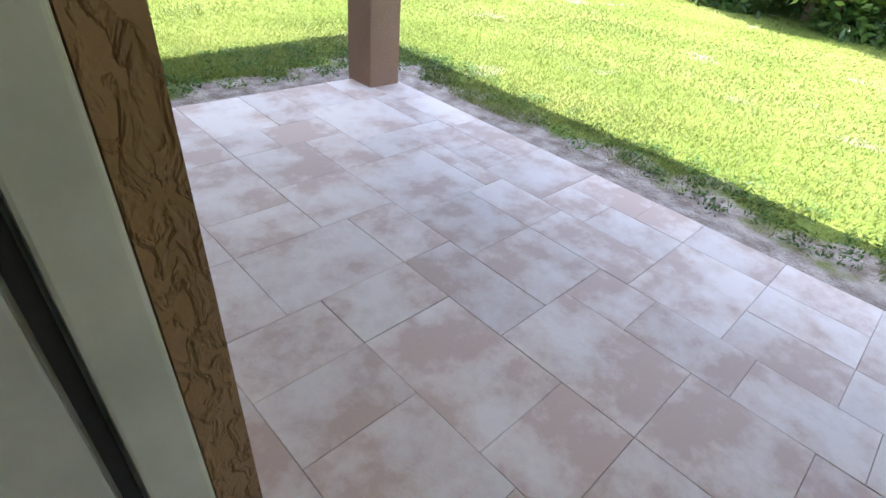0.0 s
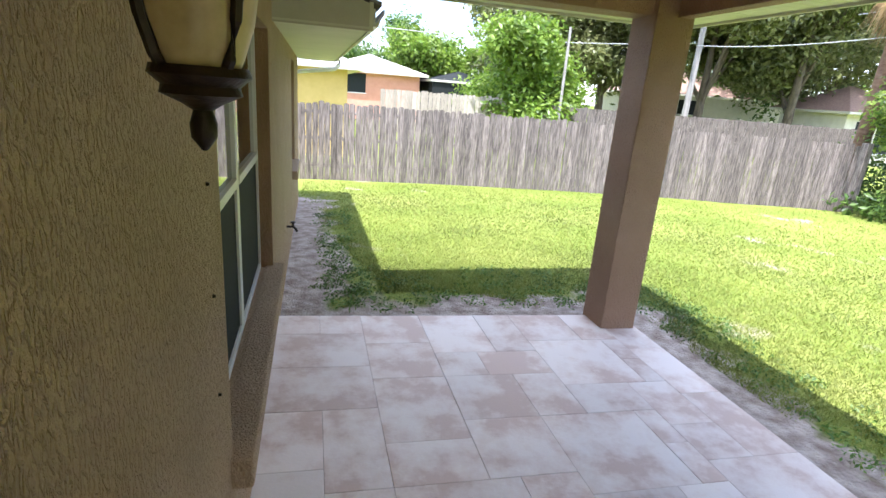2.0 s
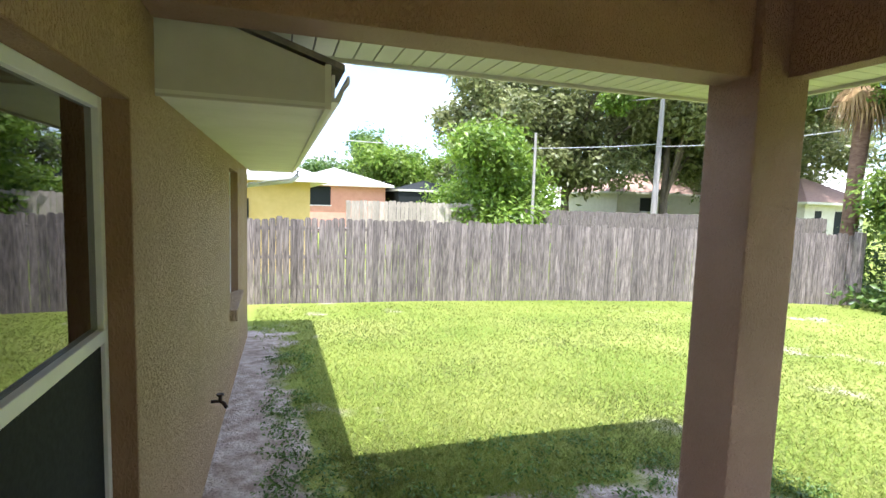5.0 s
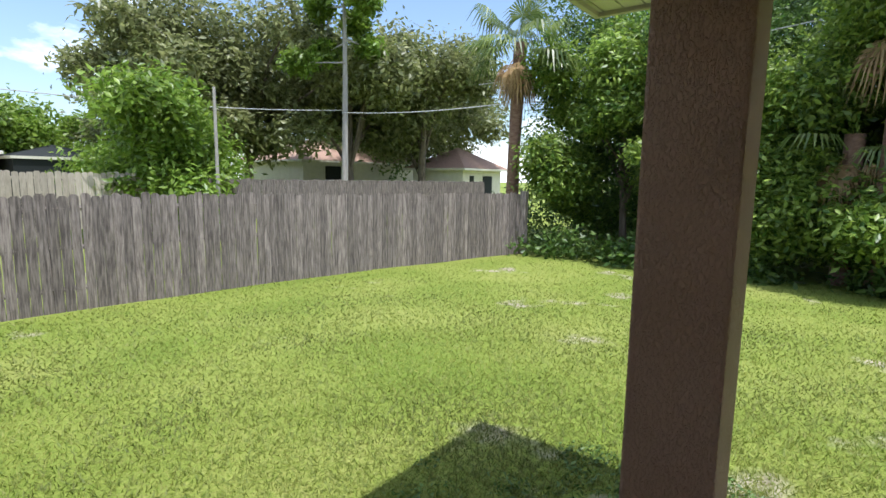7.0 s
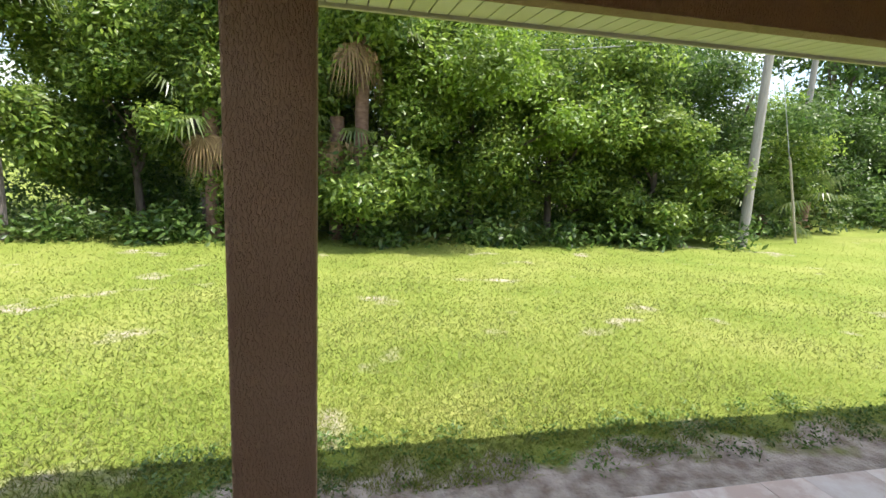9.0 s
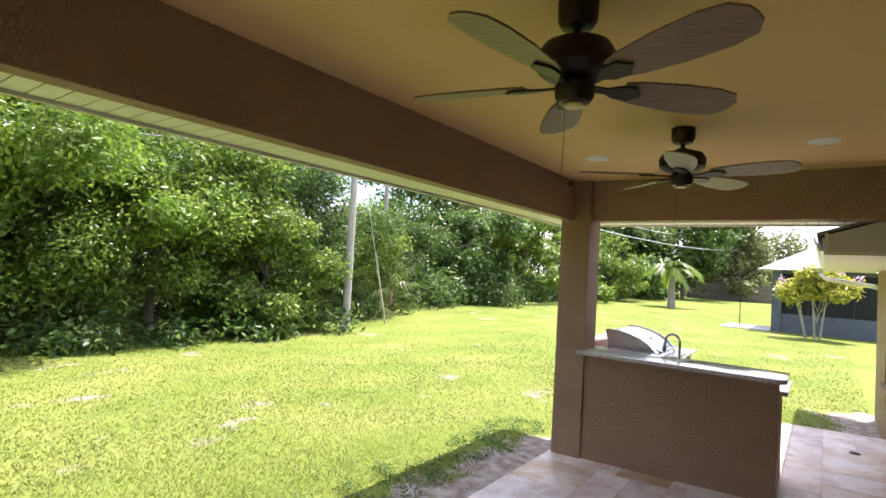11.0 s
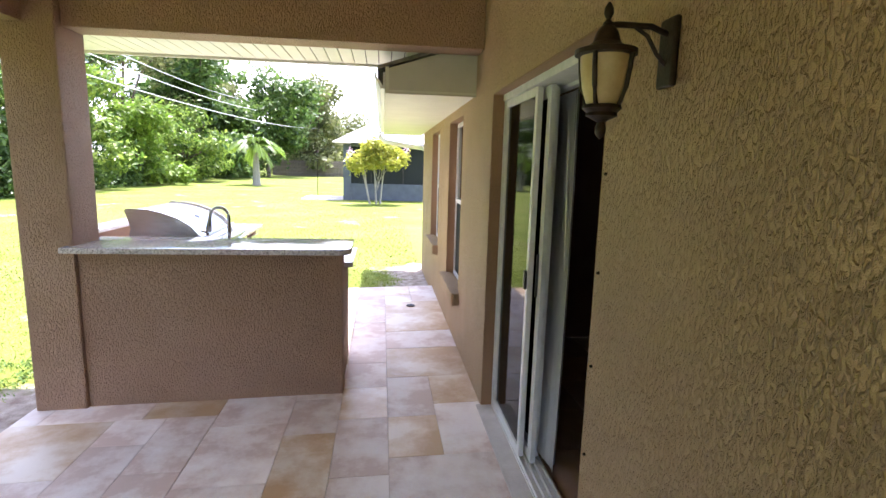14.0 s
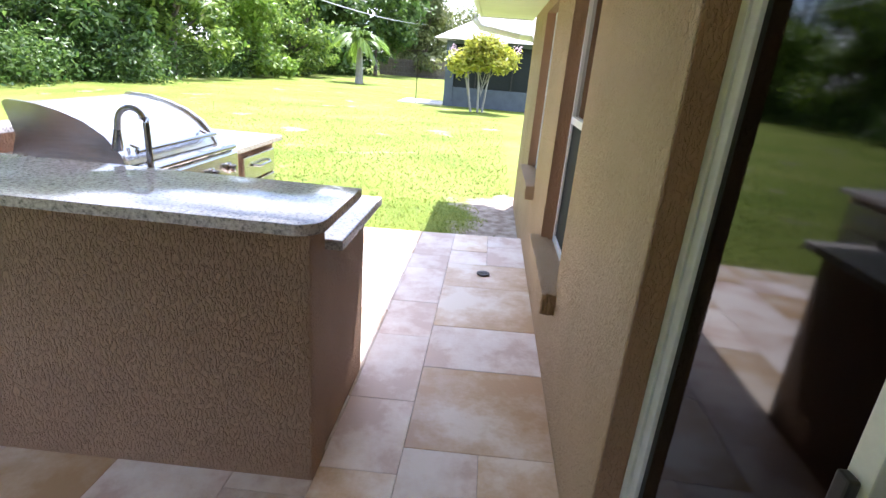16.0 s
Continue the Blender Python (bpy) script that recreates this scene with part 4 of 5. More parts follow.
# ---------- plants ----------
def leaf_cloud(rng, lobes, count, size, flat=0.0):
    """Small folded leaves scattered over the shells of several lobes ((x, y, z), (rx, ry, rz)). Returns vertices and faces."""
    vol = np.array([l[1][0] * l[1][1] + l[1][1] * l[1][2] + l[1][0] * l[1][2] for l in lobes])
    pick = rng.choice(len(lobes), count, p=vol / vol.sum())
    cen = np.array([l[0] for l in lobes])[pick]
    rad = np.array([l[1] for l in lobes])[pick]
    d = rng.normal(size=(count, 3))
    d /= np.linalg.norm(d, axis=1)[:, None]
    r = np.clip(rng.normal(0.82, 0.24, count), 0.15, 1.35)
    # leaves gather in sprays
    spray = rng.normal(size=(max(6, count // 26), 3))
    spray /= np.linalg.norm(spray, axis=1)[:, None]
    near = spray[rng.integers(0, len(spray), count)]
    d = np.where(rng.random(count)[:, None] < 0.6, near + rng.normal(scale=0.14, size=(count, 3)), d)
    c = cen + d * r[:, None] * rad
    nrm = d * 0.5 + rng.normal(scale=0.7, size=(count, 3)) + np.array([0, 0, 0.75])
    nrm /= np.linalg.norm(nrm, axis=1)[:, None]
    u = np.cross(nrm, rng.normal(size=(count, 3)))
    u /= np.linalg.norm(u, axis=1)[:, None]
    w = np.cross(nrm, u)
    s = size * rng.uniform(0.6, 1.35, count)[:, None]
    v = np.stack([c - u * s, c + w * s * 0.42 + nrm * s * 0.12, c + u * s, c - w * s * 0.42 + nrm * s * 0.12], 1).reshape(-1, 3)
    i = np.arange(count) * 4
    f = np.concatenate([np.stack([i, i + 1, i + 2], 1), np.stack([i, i + 2, i + 3], 1)])
    return v, f


def fast_mesh(name, v, f, material, parent):
    me = bpy.data.meshes.new(name)
    nv, nf = len(v), len(f)
    k = f.shape[1]
    me.vertices.add(nv)
    me.vertices.foreach_set("co", np.asarray(v, dtype=np.float32).ravel())
    me.loops.add(nf * k)
    me.loops.foreach_set("vertex_index", np.asarray(f, dtype=np.int32).ravel())
    me.polygons.add(nf)
    me.polygons.foreach_set("loop_start", np.arange(nf, dtype=np.int32) * k)
    me.update(calc_edges=True)
    me.materials.append(material)
    ob = new(name, me)
    if parent:
        ob.parent = parent
    return ob


def leafy_tree(name, label, x, y, height, spread, leaves, size, material, seed, trunk=0.14, low=0.15, category="tree", bark=None, base=None, stems=1):
    """A tapered trunk with limbs and a crown of many small leaves in uneven lobes."""
    rng = np.random.default_rng(seed)
    z0 = ground_z(x, y) if base is None else base
    t = thing(name, label, category, (x, y, z0))
    tr = bmesh.new()
    limbs = []
    for s in range(stems):
        ox, oy = (rng.normal(scale=0.16, size=2) if stems > 1 else (0, 0))
        top = Vector((rng.normal(scale=spread * 0.12) + ox * 3, rng.normal(scale=spread * 0.12) + oy * 3, height * 0.72))
        bm_tube([(ox, oy, -0.2), (ox + top.x * 0.3, oy + top.y * 0.3, height * 0.3), top], [trunk, trunk * 0.75, trunk * 0.3], 8, tr)
    part("trunk", tr, bark or BARK, t, smooth=60)
    lobes = []
    for k in range(20):
        a = rng.uniform(0, 2 * math.pi)
        q = rng.uniform(0.25, 0.95) * spread
        zc = height * rng.uniform(low + 0.18, 0.9)
        r = spread * rng.uniform(0.20, 0.42)
        lobes.append(((q * math.cos(a), q * math.sin(a), zc), (r, r, r * rng.uniform(0.6, 0.9))))
        if k < 6:
            part("limb", bm_tube([(0, 0, height * rng.uniform(0.2, 0.45)), (q * 0.5 * math.cos(a), q * 0.5 * math.sin(a), zc * 0.8), (q * math.cos(a), q * math.sin(a), zc)], [trunk * 0.45, trunk * 0.3, trunk * 0.1], 6), bark or BARK, t)
    lobes.append(((0, 0, height * 0.82), (spread * 0.42, spread * 0.42, height * 0.2)))
    v, f = leaf_cloud(rng, lobes, leaves, size)
    fast_mesh("crown", v, f, material, t)
    return t


def fan_frond(bm, base, azim, tilt, stalk, radius, rng, droop=0.5, blades=22):
    """A palmate leaf: a stalk and a fan of narrow drooping leaflets."""
    out = Vector((math.cos(azim) * math.cos(tilt), math.sin(azim) * math.cos(tilt), math.sin(tilt)))
    side = Vector((-math.sin(azim), math.cos(azim), 0))
    up = out.cross(side) * -1
    hub = Vector(base) + out * stalk + Vector((0, 0, -0.12 * stalk * droop))
    w = side * 0.012
    vs = [bm.verts.new(Vector(base) - w), bm.verts.new(Vector(base) + w), bm.verts.new(hub + w), bm.verts.new(hub - w)]
    bm.faces.new(vs)
    for i in range(blades):
        a = radians(-115 + 230 * i / (blades - 1))
        d = (out * math.cos(a) + side * math.sin(a)).normalized()
        r = radius * (0.75 + 0.25 * math.cos(a)) * rng.uniform(0.85, 1.1)
        n2 = d.cross(up).normalized() * (radius * 0.03)
        p1 = hub + d * r * 0.55 + Vector((0, 0, -0.10 * r * droop))
        p2 = hub + d * r * 0.9 + Vector((0, 0, -0.75 * r * droop))
        a0 = bm.verts.new(hub)
        b0, b1, e = bm.verts.new(p1 - n2), bm.verts.new(p1 + n2), bm.verts.new(p2)
        bm.faces.new((a0, b0, b1))
        bm.faces.new((b0, e, b1))


def fan_palm(x, y, height, fronds, dead, radius, seed, label, base=None, lean=(0, 0), trunk=0.15):
    rng = random.Random(seed)
    z0 = ground_z(x, y) if base is None else base
    t = thing("fan_palm", label, "palm tree", (x, y, z0))
    top = (lean[0], lean[1], height)
    if height > 0.6:
        part("trunk", bm_tube([(0, 0, -0.2), (lean[0] * 0.3, lean[1] * 0.3, height * 0.5), (lean[0], lean[1], height)], [trunk * 1.15, trunk, trunk * 1.1], 12), PALMBARK, t, smooth=60)
    for i in range(fronds):
        bm = bmesh.new()
        fan_frond(bm, top, i * 2.4 + rng.uniform(-0.3, 0.3), radians(rng.uniform(-30, 70)), radius * rng.uniform(0.75, 1.2), radius * rng.uniform(0.8, 1.1), rng, rng.uniform(0.4, 0.9))
        part("frond", bm, FROND, t)
    for i in range(dead):
        bm = bmesh.new()
        fan_frond(bm, (top[0], top[1], top[2] - 0.15), i * 2.2 + rng.uniform(-0.4, 0.4), radians(rng.uniform(-75, -45)), radius * 0.6, radius * 0.75, rng, 0.9)
        part("dead_frond", bm, FROND_DEAD, t, "dry brown hanging frond")
    return t


def feather_palm(x, y, height, seed):
    rng = random.Random(seed)
    t = thing("feather_palm", "short feather palm with arching green fronds on the lawn", "palm tree", (x, y, ground_z(x, y)))
    t.scale = (1.3, 1.3, 1.3)
    part("trunk", bm_lathe([(0.24, -0.1), (0.20, 0.3), (0.17, 1.1), (0.13, 1.6), (0.10, 2.2)], 14), POLEW, t, smooth=60)
    for i in range(34):
        az, el = i * 2.4, radians(rng.uniform(-5, 80))
        ln = rng.uniform(1.4, 1.9)
        bm = bmesh.new()
        pts = []
        for k in range(10):
            f = k / 9
            pts.append(Vector((math.cos(az) * math.cos(el) * ln * f, math.sin(az) * math.cos(el) * ln * f, 2.1 + math.sin(el) * ln * f - 1.5 * f * f * ln * 0.5)))
        bm_tube(pts, 0.015, 4, bm)
        side = Vector((-math.sin(az), math.cos(az), 0))
        for k in range(36):
            f = 0.12 + 0.86 * k / 36
            j = min(8, int(f * 9))
            p = pts[j].lerp(pts[j + 1], f * 9 - j)
            for sg in (-1, 1):
                tip = p + side * sg * 0.34 * (1 - 0.5 * f) + (pts[j + 1] - pts[j]).normalized() * 0.18 + Vector((0, 0, -0.16))
                q = (pts[j + 1] - pts[j]).normalized() * 0.035
                bm.faces.new((bm.verts.new(p - q), bm.verts.new(tip), bm.verts.new(p + q)))
        part("frond", bm, LEAF_LIME, t)


# thicket beyond the lawn, seen through the porch
THICKET = [
    (16.9, 8.7, 6.4, 2.4, LEAF_MID, 26000), (15.3, 6.6, 5.6, 2.2, LEAF_MID, 22000), (15.6, 2.2, 5.9, 2.7, LEAF_MID, 26000), (15.4, -0.6, 6.0, 2.8, LEAF_LIME, 22000),
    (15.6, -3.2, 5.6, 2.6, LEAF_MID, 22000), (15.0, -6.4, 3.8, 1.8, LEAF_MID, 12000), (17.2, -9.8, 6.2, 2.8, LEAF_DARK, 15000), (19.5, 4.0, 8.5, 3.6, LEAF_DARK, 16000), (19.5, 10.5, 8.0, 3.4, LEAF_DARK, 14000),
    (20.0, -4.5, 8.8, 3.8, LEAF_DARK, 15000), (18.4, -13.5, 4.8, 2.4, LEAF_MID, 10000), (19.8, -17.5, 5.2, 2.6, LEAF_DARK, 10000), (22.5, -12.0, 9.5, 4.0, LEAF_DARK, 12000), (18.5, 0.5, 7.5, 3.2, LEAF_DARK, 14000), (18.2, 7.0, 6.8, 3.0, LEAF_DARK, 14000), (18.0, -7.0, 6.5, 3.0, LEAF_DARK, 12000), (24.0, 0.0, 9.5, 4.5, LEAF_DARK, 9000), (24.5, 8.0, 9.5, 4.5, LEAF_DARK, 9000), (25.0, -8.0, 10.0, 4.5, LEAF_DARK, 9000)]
# LEAF_DARK back trees put the shade under the front crowns into leaf colour
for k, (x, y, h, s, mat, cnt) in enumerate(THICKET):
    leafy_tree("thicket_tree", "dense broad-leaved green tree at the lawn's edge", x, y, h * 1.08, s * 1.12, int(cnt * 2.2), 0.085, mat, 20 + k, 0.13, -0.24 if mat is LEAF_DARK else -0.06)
# woods running on to the south
for k, (x, y, h, s, mat) in enumerate([(17.5, -22, 5.2, 2.8, LEAF_DARK), (17.0, -27, 5.8, 3.0, LEAF_MID), (16.0, -33, 5.0, 2.8, LEAF_LIME), (15.5, -40, 5.6, 3.2, LEAF_MID), (17.5, -50, 7.5, 4.2, LEAF_DARK), (24, -26, 11, 5.0, LEAF_DARK), (24, -38, 12, 5.5, LEAF_DARK),
                                     (20, -58, 11.0, 5.5, LEAF_OAK), (12, -72, 11.0, 6.0, LEAF_OAK), (5, -76, 9.0, 5.5, LEAF_OAK), (26, -70, 14, 6.5, LEAF_DARK), (16.5, -46, 12.5, 4.6, LEAF_DARK), (21, -42, 14, 5.0, LEAF_OAK), (22, -31, 12, 4.6, LEAF_DARK), (13.0, -57, 11.5, 5.0, LEAF_DARK), (9.0, -66, 12.5, 4.2, LEAF_OAK), (23, -22, 11.5, 4.4, LEAF_DARK), (19.5, -52, 15, 5, LEAF_DARK)]):
    leafy_tree("woodland_tree", "dark green woodland tree beyond the southern lawn", x, y, h, s, 9000, 0.19 if y > -45 else 0.3, mat, 60 + k, 0.22, -0.1)
# trees beyond the fence
leafy_tree("fruit_tree", "bright green bushy tree behind the fence", 8.9, 22.8, 5.2, 3.3, 28000, 0.13, LEAF_LIME, 101, 0.12, -0.2)
for k, (x, y, h, s, mat, cnt) in enumerate([(9.6, 40, 6.2, 3.2, LEAF_LIME, 8000), (8.0, 47, 8.2, 2.8, LEAF_DARK, 7000), (14.6, 33, 10.2, 4.2, LEAF_OAK, 17000), (18.0, 31, 11.6, 5.0, LEAF_OAK, 17000), (22.5, 27.5, 10.5, 4.4, LEAF_OAK, 15000), (27.5, 26.0, 11.0, 4.6, LEAF_OAK, 14000), (5.0, 56, 6.5, 3, LEAF_DARK, 5000), (36, 31, 10.5, 4.2, LEAF_OAK, 10000), (33, 38, 10, 6, LEAF_DARK, 8000)]):
    leafy_tree("oak_tree", "tall grey-green live oak behind the neighbouring gardens", x, y, h, s * 1.25, int(cnt * 1.7), 0.19, mat, 120 + k, 0.3, 0.12 if mat is not LEAF_OAK else 0.24)


def pine(x, y, h):
    t = thing("pine_tree", "thin bare-trunked pine with sparse tufts near the top", "tree", (x, y, 0))
    rng = np.random.default_rng(7)
    part("trunk", bm_tube([(0, 0, -0.5), (0.2, 0.1, h * 0.5), (0.1, 0, h)], [0.17, 0.12, 0.04], 10), POLEW, t, smooth=60)
    lobes = []
    for k in range(14):
        a, z = rng.uniform(0, 6.28), h * rng.uniform(0.55, 1.0)
        ln = rng.uniform(0.8, 2.3)
        tip = (ln * math.cos(a), ln * math.sin(a), z + rng.uniform(-0.2, 0.5))
        part("limb", bm_tube([(0.12, 0, z), tip], [0.05, 0.015], 5), POLEW, t)
        lobes.append((tip, (0.7, 0.7, 0.55)))
    v, f = leaf_cloud(rng, lobes, 14000, 0.15)
    fast_mesh("crown", v, f, LEAF_LIME, t)


pine(17.6, 22.4, 12.5)
fan_palm(15.4, 11.9, 6.4, 26, 14, 1.15, 3, "tall sabal palm with dry skirt beside the fence end", lean=(0.1, -0.1), trunk=0.19)
fan_palm(14.6, 6.35, 3.2, 9, 9, 1.0, 5, "sabal palm rising out of the thicket", trunk=0.17)
fan_palm(14.7, 3.3, 3.2, 8, 9, 1.0, 8, "sabal palm with hanging brown fronds in the thicket", trunk=0.17)
fan_palm(14.3, 2.7, 5.7, 22, 5, 1.25, 9, "sabal palm rising out of the thicket", trunk=0.17)
fan_palm(14.1, 1.9, 0.15, 8, 0, 0.6, 11, "young stemless fan palm at the thicket's foot")
fan_palm(15.6, -11.2, 0.7, 12, 3, 1.0, 12, "low fan palm beside the utility pole")
fan_palm(16.6, -14.0, 1.0, 12, 4, 1.1, 13, "low fan palm at the wood's edge")
fan_palm(19.0, -24.0, 4.6, 14, 4, 1.3, 14, "sabal palm in the southern wood")
feather_palm(9.4, -35.8, 3.6, 2)


def undergrowth():
    rng = np.random.default_rng(3)
    lobes = []
    for k in range(70):
        y = rng.uniform(-16, 11.0)
        x = 14.0 + (0.9 if y < -8 else 0) + rng.normal(scale=0.3) + max(0, -(y + 8)) * 0.25
        h = rng.uniform(0.25, 0.7)
        lobes.append(((x, y, ground_z(x, y) + h * 0.5), (0.6, 0.6, h)))
    for k in range(60):
        y = rng.uniform(-58, -16)
        x = 16.2 - (y + 16) * 0.02 + rng.normal(scale=0.7)
        lobes.append(((x, y, ground_z(x, y) + 0.6), (1.2, 1.2, rng.uniform(0.8, 1.7))))
    v, f = leaf_cloud(rng, lobes, 42000, 0.10)
    ob = fast_mesh("undergrowth", v, f, LEAF_DARK, None)
    tagged(ob, "low tangled weeds and shrubs along the thicket's foot", "undergrowth", kind="stuff")


undergrowth()


def crepe_tree(x, y):
    t = leafy_tree("crepe_myrtle", "small yellow-green flowering tree with pale multiple stems", x, y, 2.75, 1.2, 11000, 0.085, LEAF_YELLOW, 201, 0.045, 0.42, "tree", POLEW, None, 4)
    rng = np.random.default_rng(5)
    v, f = leaf_cloud(rng, [((rng.normal(scale=0.7), rng.normal(scale=0.5), rng.uniform(2.0, 2.7)), (0.14, 0.14, 0.16)) for k in range(7)], 500, 0.05)
    fast_mesh("blossom", v, f, BLOSSOM, t)


crepe_tree(0.85, -20.6)


# ---------- neighbouring houses ----------
def house(name, label, x0, y0, x1, y1, z0, eave, ridge, wall_mat, roof_mat, openings, over=0.5):
    """A low hipped house: walls, roof, and dark windows (side, from, to, sill, head)."""
    t = thing(name, label, "house")
    part("wall", bm_box(x0, y0, z0 - 0.5, x1, y1, z0 + eave), wall_mat, t)
    bm = bmesh.new()
    cx, cy = (x0 + x1) / 2, (y0 + y1) / 2
    k = min(x1 - x0, y1 - y0) / 2
    a = [bm.verts.new(p) for p in ((x0 - over, y0 - over, z0 + eave), (x1 + over, y0 - over, z0 + eave), (x1 + over, y1 + over, z0 + eave), (x0 - over, y1 + over, z0 + eave))]
    if x1 - x0 > y1 - y0:
        b = [bm.verts.new((x0 + k, cy, z0 + ridge)), bm.verts.new((x1 - k, cy, z0 + ridge))]
        fs = [(a[0], a[1], b[1], b[0]), (a[1], a[2], b[1]), (a[2], a[3], b[0], b[1]), (a[3], a[0], b[0])]
    else:
        b = [bm.verts.new((cx, y0 + k, z0 + ridge)), bm.verts.new((cx, y1 - k, z0 + ridge))]
        fs = [(a[0], a[1], b[0]), (a[1], a[2], b[1], b[0]), (a[2], a[3], b[1]), (a[3], a[0], b[0], b[1])]
    for fc in fs:
        bm.faces.new(fc)
    bm.faces.new(list(reversed(a)))
    part("roof", bm, roof_mat, t)
    part("fascia", bm_box(x0 - over, y0 - over, z0 + eave - 0.14, x1 + over, y1 + over, z0 + eave - 0.004), FASCIA, t)
    for side, p, q, s, h in openings:
        if side == 's':
            w = part("window", bm_box(p, y0 - 0.03, z0 + s, q, y0 + 0.05, z0 + h), DARKSCREEN, t)
            part("frame", bm_box(p - 0.06, y0 - 0.05, z0 + s - 0.06, q + 0.06, y0 - 0.031, z0 + s), WHITE, w)
        elif side == 'n':
            w = part("window", bm_box(p, y1 - 0.05, z0 + s, q, y1 + 0.03, z0 + h), DARKSCREEN, t)
            part("frame", bm_box(p - 0.06, y1 + 0.031, z0 + s - 0.06, q + 0.06, y1 + 0.05, z0 + s), WHITE, w)
        else:
            w = part("window", bm_box(x1 - 0.05, p, z0 + s, x1 + 0.03, q, z0 + h), DARKSCREEN, t)
            part("frame", bm_box(x1 + 0.031, p - 0.06, z0 + s - 0.06, x1 + 0.05, q + 0.06, z0 + s), WHITE, w)
    return t


house("yellow_house", "yellow stucco house with pale shingles beyond the fence", -9, 17.5, 1.3, 28, -0.3, 2.55, 4.6, YELLOWWALL, PALEROOF, [('s', -1.2, -0.4, 1.1, 1.9)])
house("salmon_house", "salmon pink house with a pale roof beyond the gardens", 1.0, 36, 7.2, 46, 0.0, 2.6, 3.8, PINKWALL, PALEROOF, [('s', 2.2, 3.6, 1.2, 2.4)])
house("screened_lanai", "grey mesh pool enclosure behind the pale fence", 7.9, 35, 12.5, 42, 0.1, 2.3, 3.0, DARKSCREEN, DARKSCREEN, [], 0.1)
house("brown_roof_house", "long low house with a brown shingle roof behind the oaks", 24, 34, 40, 42, 0.4, 2.4, 4.3, CREAMWALL, BROWNROOF, [('s', 26, 27.5, 1.0, 2.0)])
house("cream_cottage", "small cream cottage with a brown roof and dark door", 29.0, 23.6, 33.8, 28, -0.2, 2.5, 4.0, CREAMWALL, BROWNROOF, [('s', 29.8, 30.3, 1.2, 2.0), ('s', 31.4, 32.6, 0.3, 2.0)])


def neighbour_lanai():
    t = house("slate_house", "slate-blue house with a pale hipped roof and screened porch", -9, -36, 0.3, -24.5, -0.15, 2.6, 4.6, GREYBLUE, PALEROOF, [('e', -28.5, -27.5, 0.9, 2.1), ('e', -32, -31, 0.9, 2.1)])
    return t


neighbour_lanai()
house("apricot_house", "apricot stucco house beyond the slate house", -8, -47, 2.7, -37.5, -0.15, 2.6, 4.4, ORANGEWALL, BROWNROOF, [])


def screened_porch():
    """Screen room on the slate house: corner posts, knee wall, dark mesh and a hipped roof."""
    t = thing("screened_porch", "dark mesh screened porch with slate-blue posts", "porch", (0.25, 0, -0.12))
    x0, x1, y0, y1 = -2.0, 2.2, -26.5, -22.6
    for x, y in ((x1, y1), (x1, y0), (x0, y1)):
        part("post", bm_box(x - 0.35, y - 0.35, -0.3, x, y, 2.55), GREYBLUE, t)
    part("knee_wall", bm_box(x0, y1 - 0.18, -0.3, x1 - 0.351, y1 - 0.06, 0.75), GREYBLUE, t)
    part("mesh_panel", bm_box(x0, y1 - 0.14, 0.752, x1 - 0.351, y1 - 0.12, 2.45), DARKSCREEN, t)
    part("mesh_panel", bm_box(x1 - 0.2, y0, -0.3, x1 - 0.18, y1 - 0.351, 2.45), DARKSCREEN, t)
    part("header", bm_box(x0, y1 - 0.3, 2.452, x1 - 0.351, y1 - 0.02, 2.6), GREYBLUE, t)
    for x in (-0.6, 0.9):
        part("mullion", bm_box(x, y1 - 0.118, 0.752, x + 0.05, y1 - 0.07, 2.45), BLACK, t)
    bm = bmesh.new()
    a = [bm.verts.new(p) for p in ((x0, y0, 2.6), (x1 + 0.5, y0, 2.6), (x1 + 0.5, y1 + 0.5, 2.6), (x0, y1 + 0.5, 2.6))]
    b = [bm.verts.new(p) for p in ((x0, y0, 3.9), (0.4, y0, 3.9), (0.4, y1 - 1.6, 3.9), (x0, y1 - 1.6, 3.9))]
    for i in range(4):
        bm.faces.new((a[i], a[(i + 1) % 4], b[(i + 1) % 4], b[i]))
    bm.faces.new(b)
    bm.faces.new(list(reversed(a)))
    part("roof", bm, PALEROOF, t)
    part("pad", bm_box(x1 + 0.05, y1 - 2.2, -0.2, x1 + 1.9, y1 + 0.2, 0.02), CONCRETE, t)


screened_porch()
t = thing("shepherd_pole", "thin dark garden pole on the lawn", "pole", (3.6, -22.5, -0.13))
part("rod", bm_tube([(0, 0, -0.2), (0, 0, 1.75)], 0.018, 6), BRONZE, t)
part("hook", bm_tube([(0, 0, 1.74), (0.08, 0, 1.85), (0.16, 0, 1.78)], 0.014, 6), BRONZE, t)


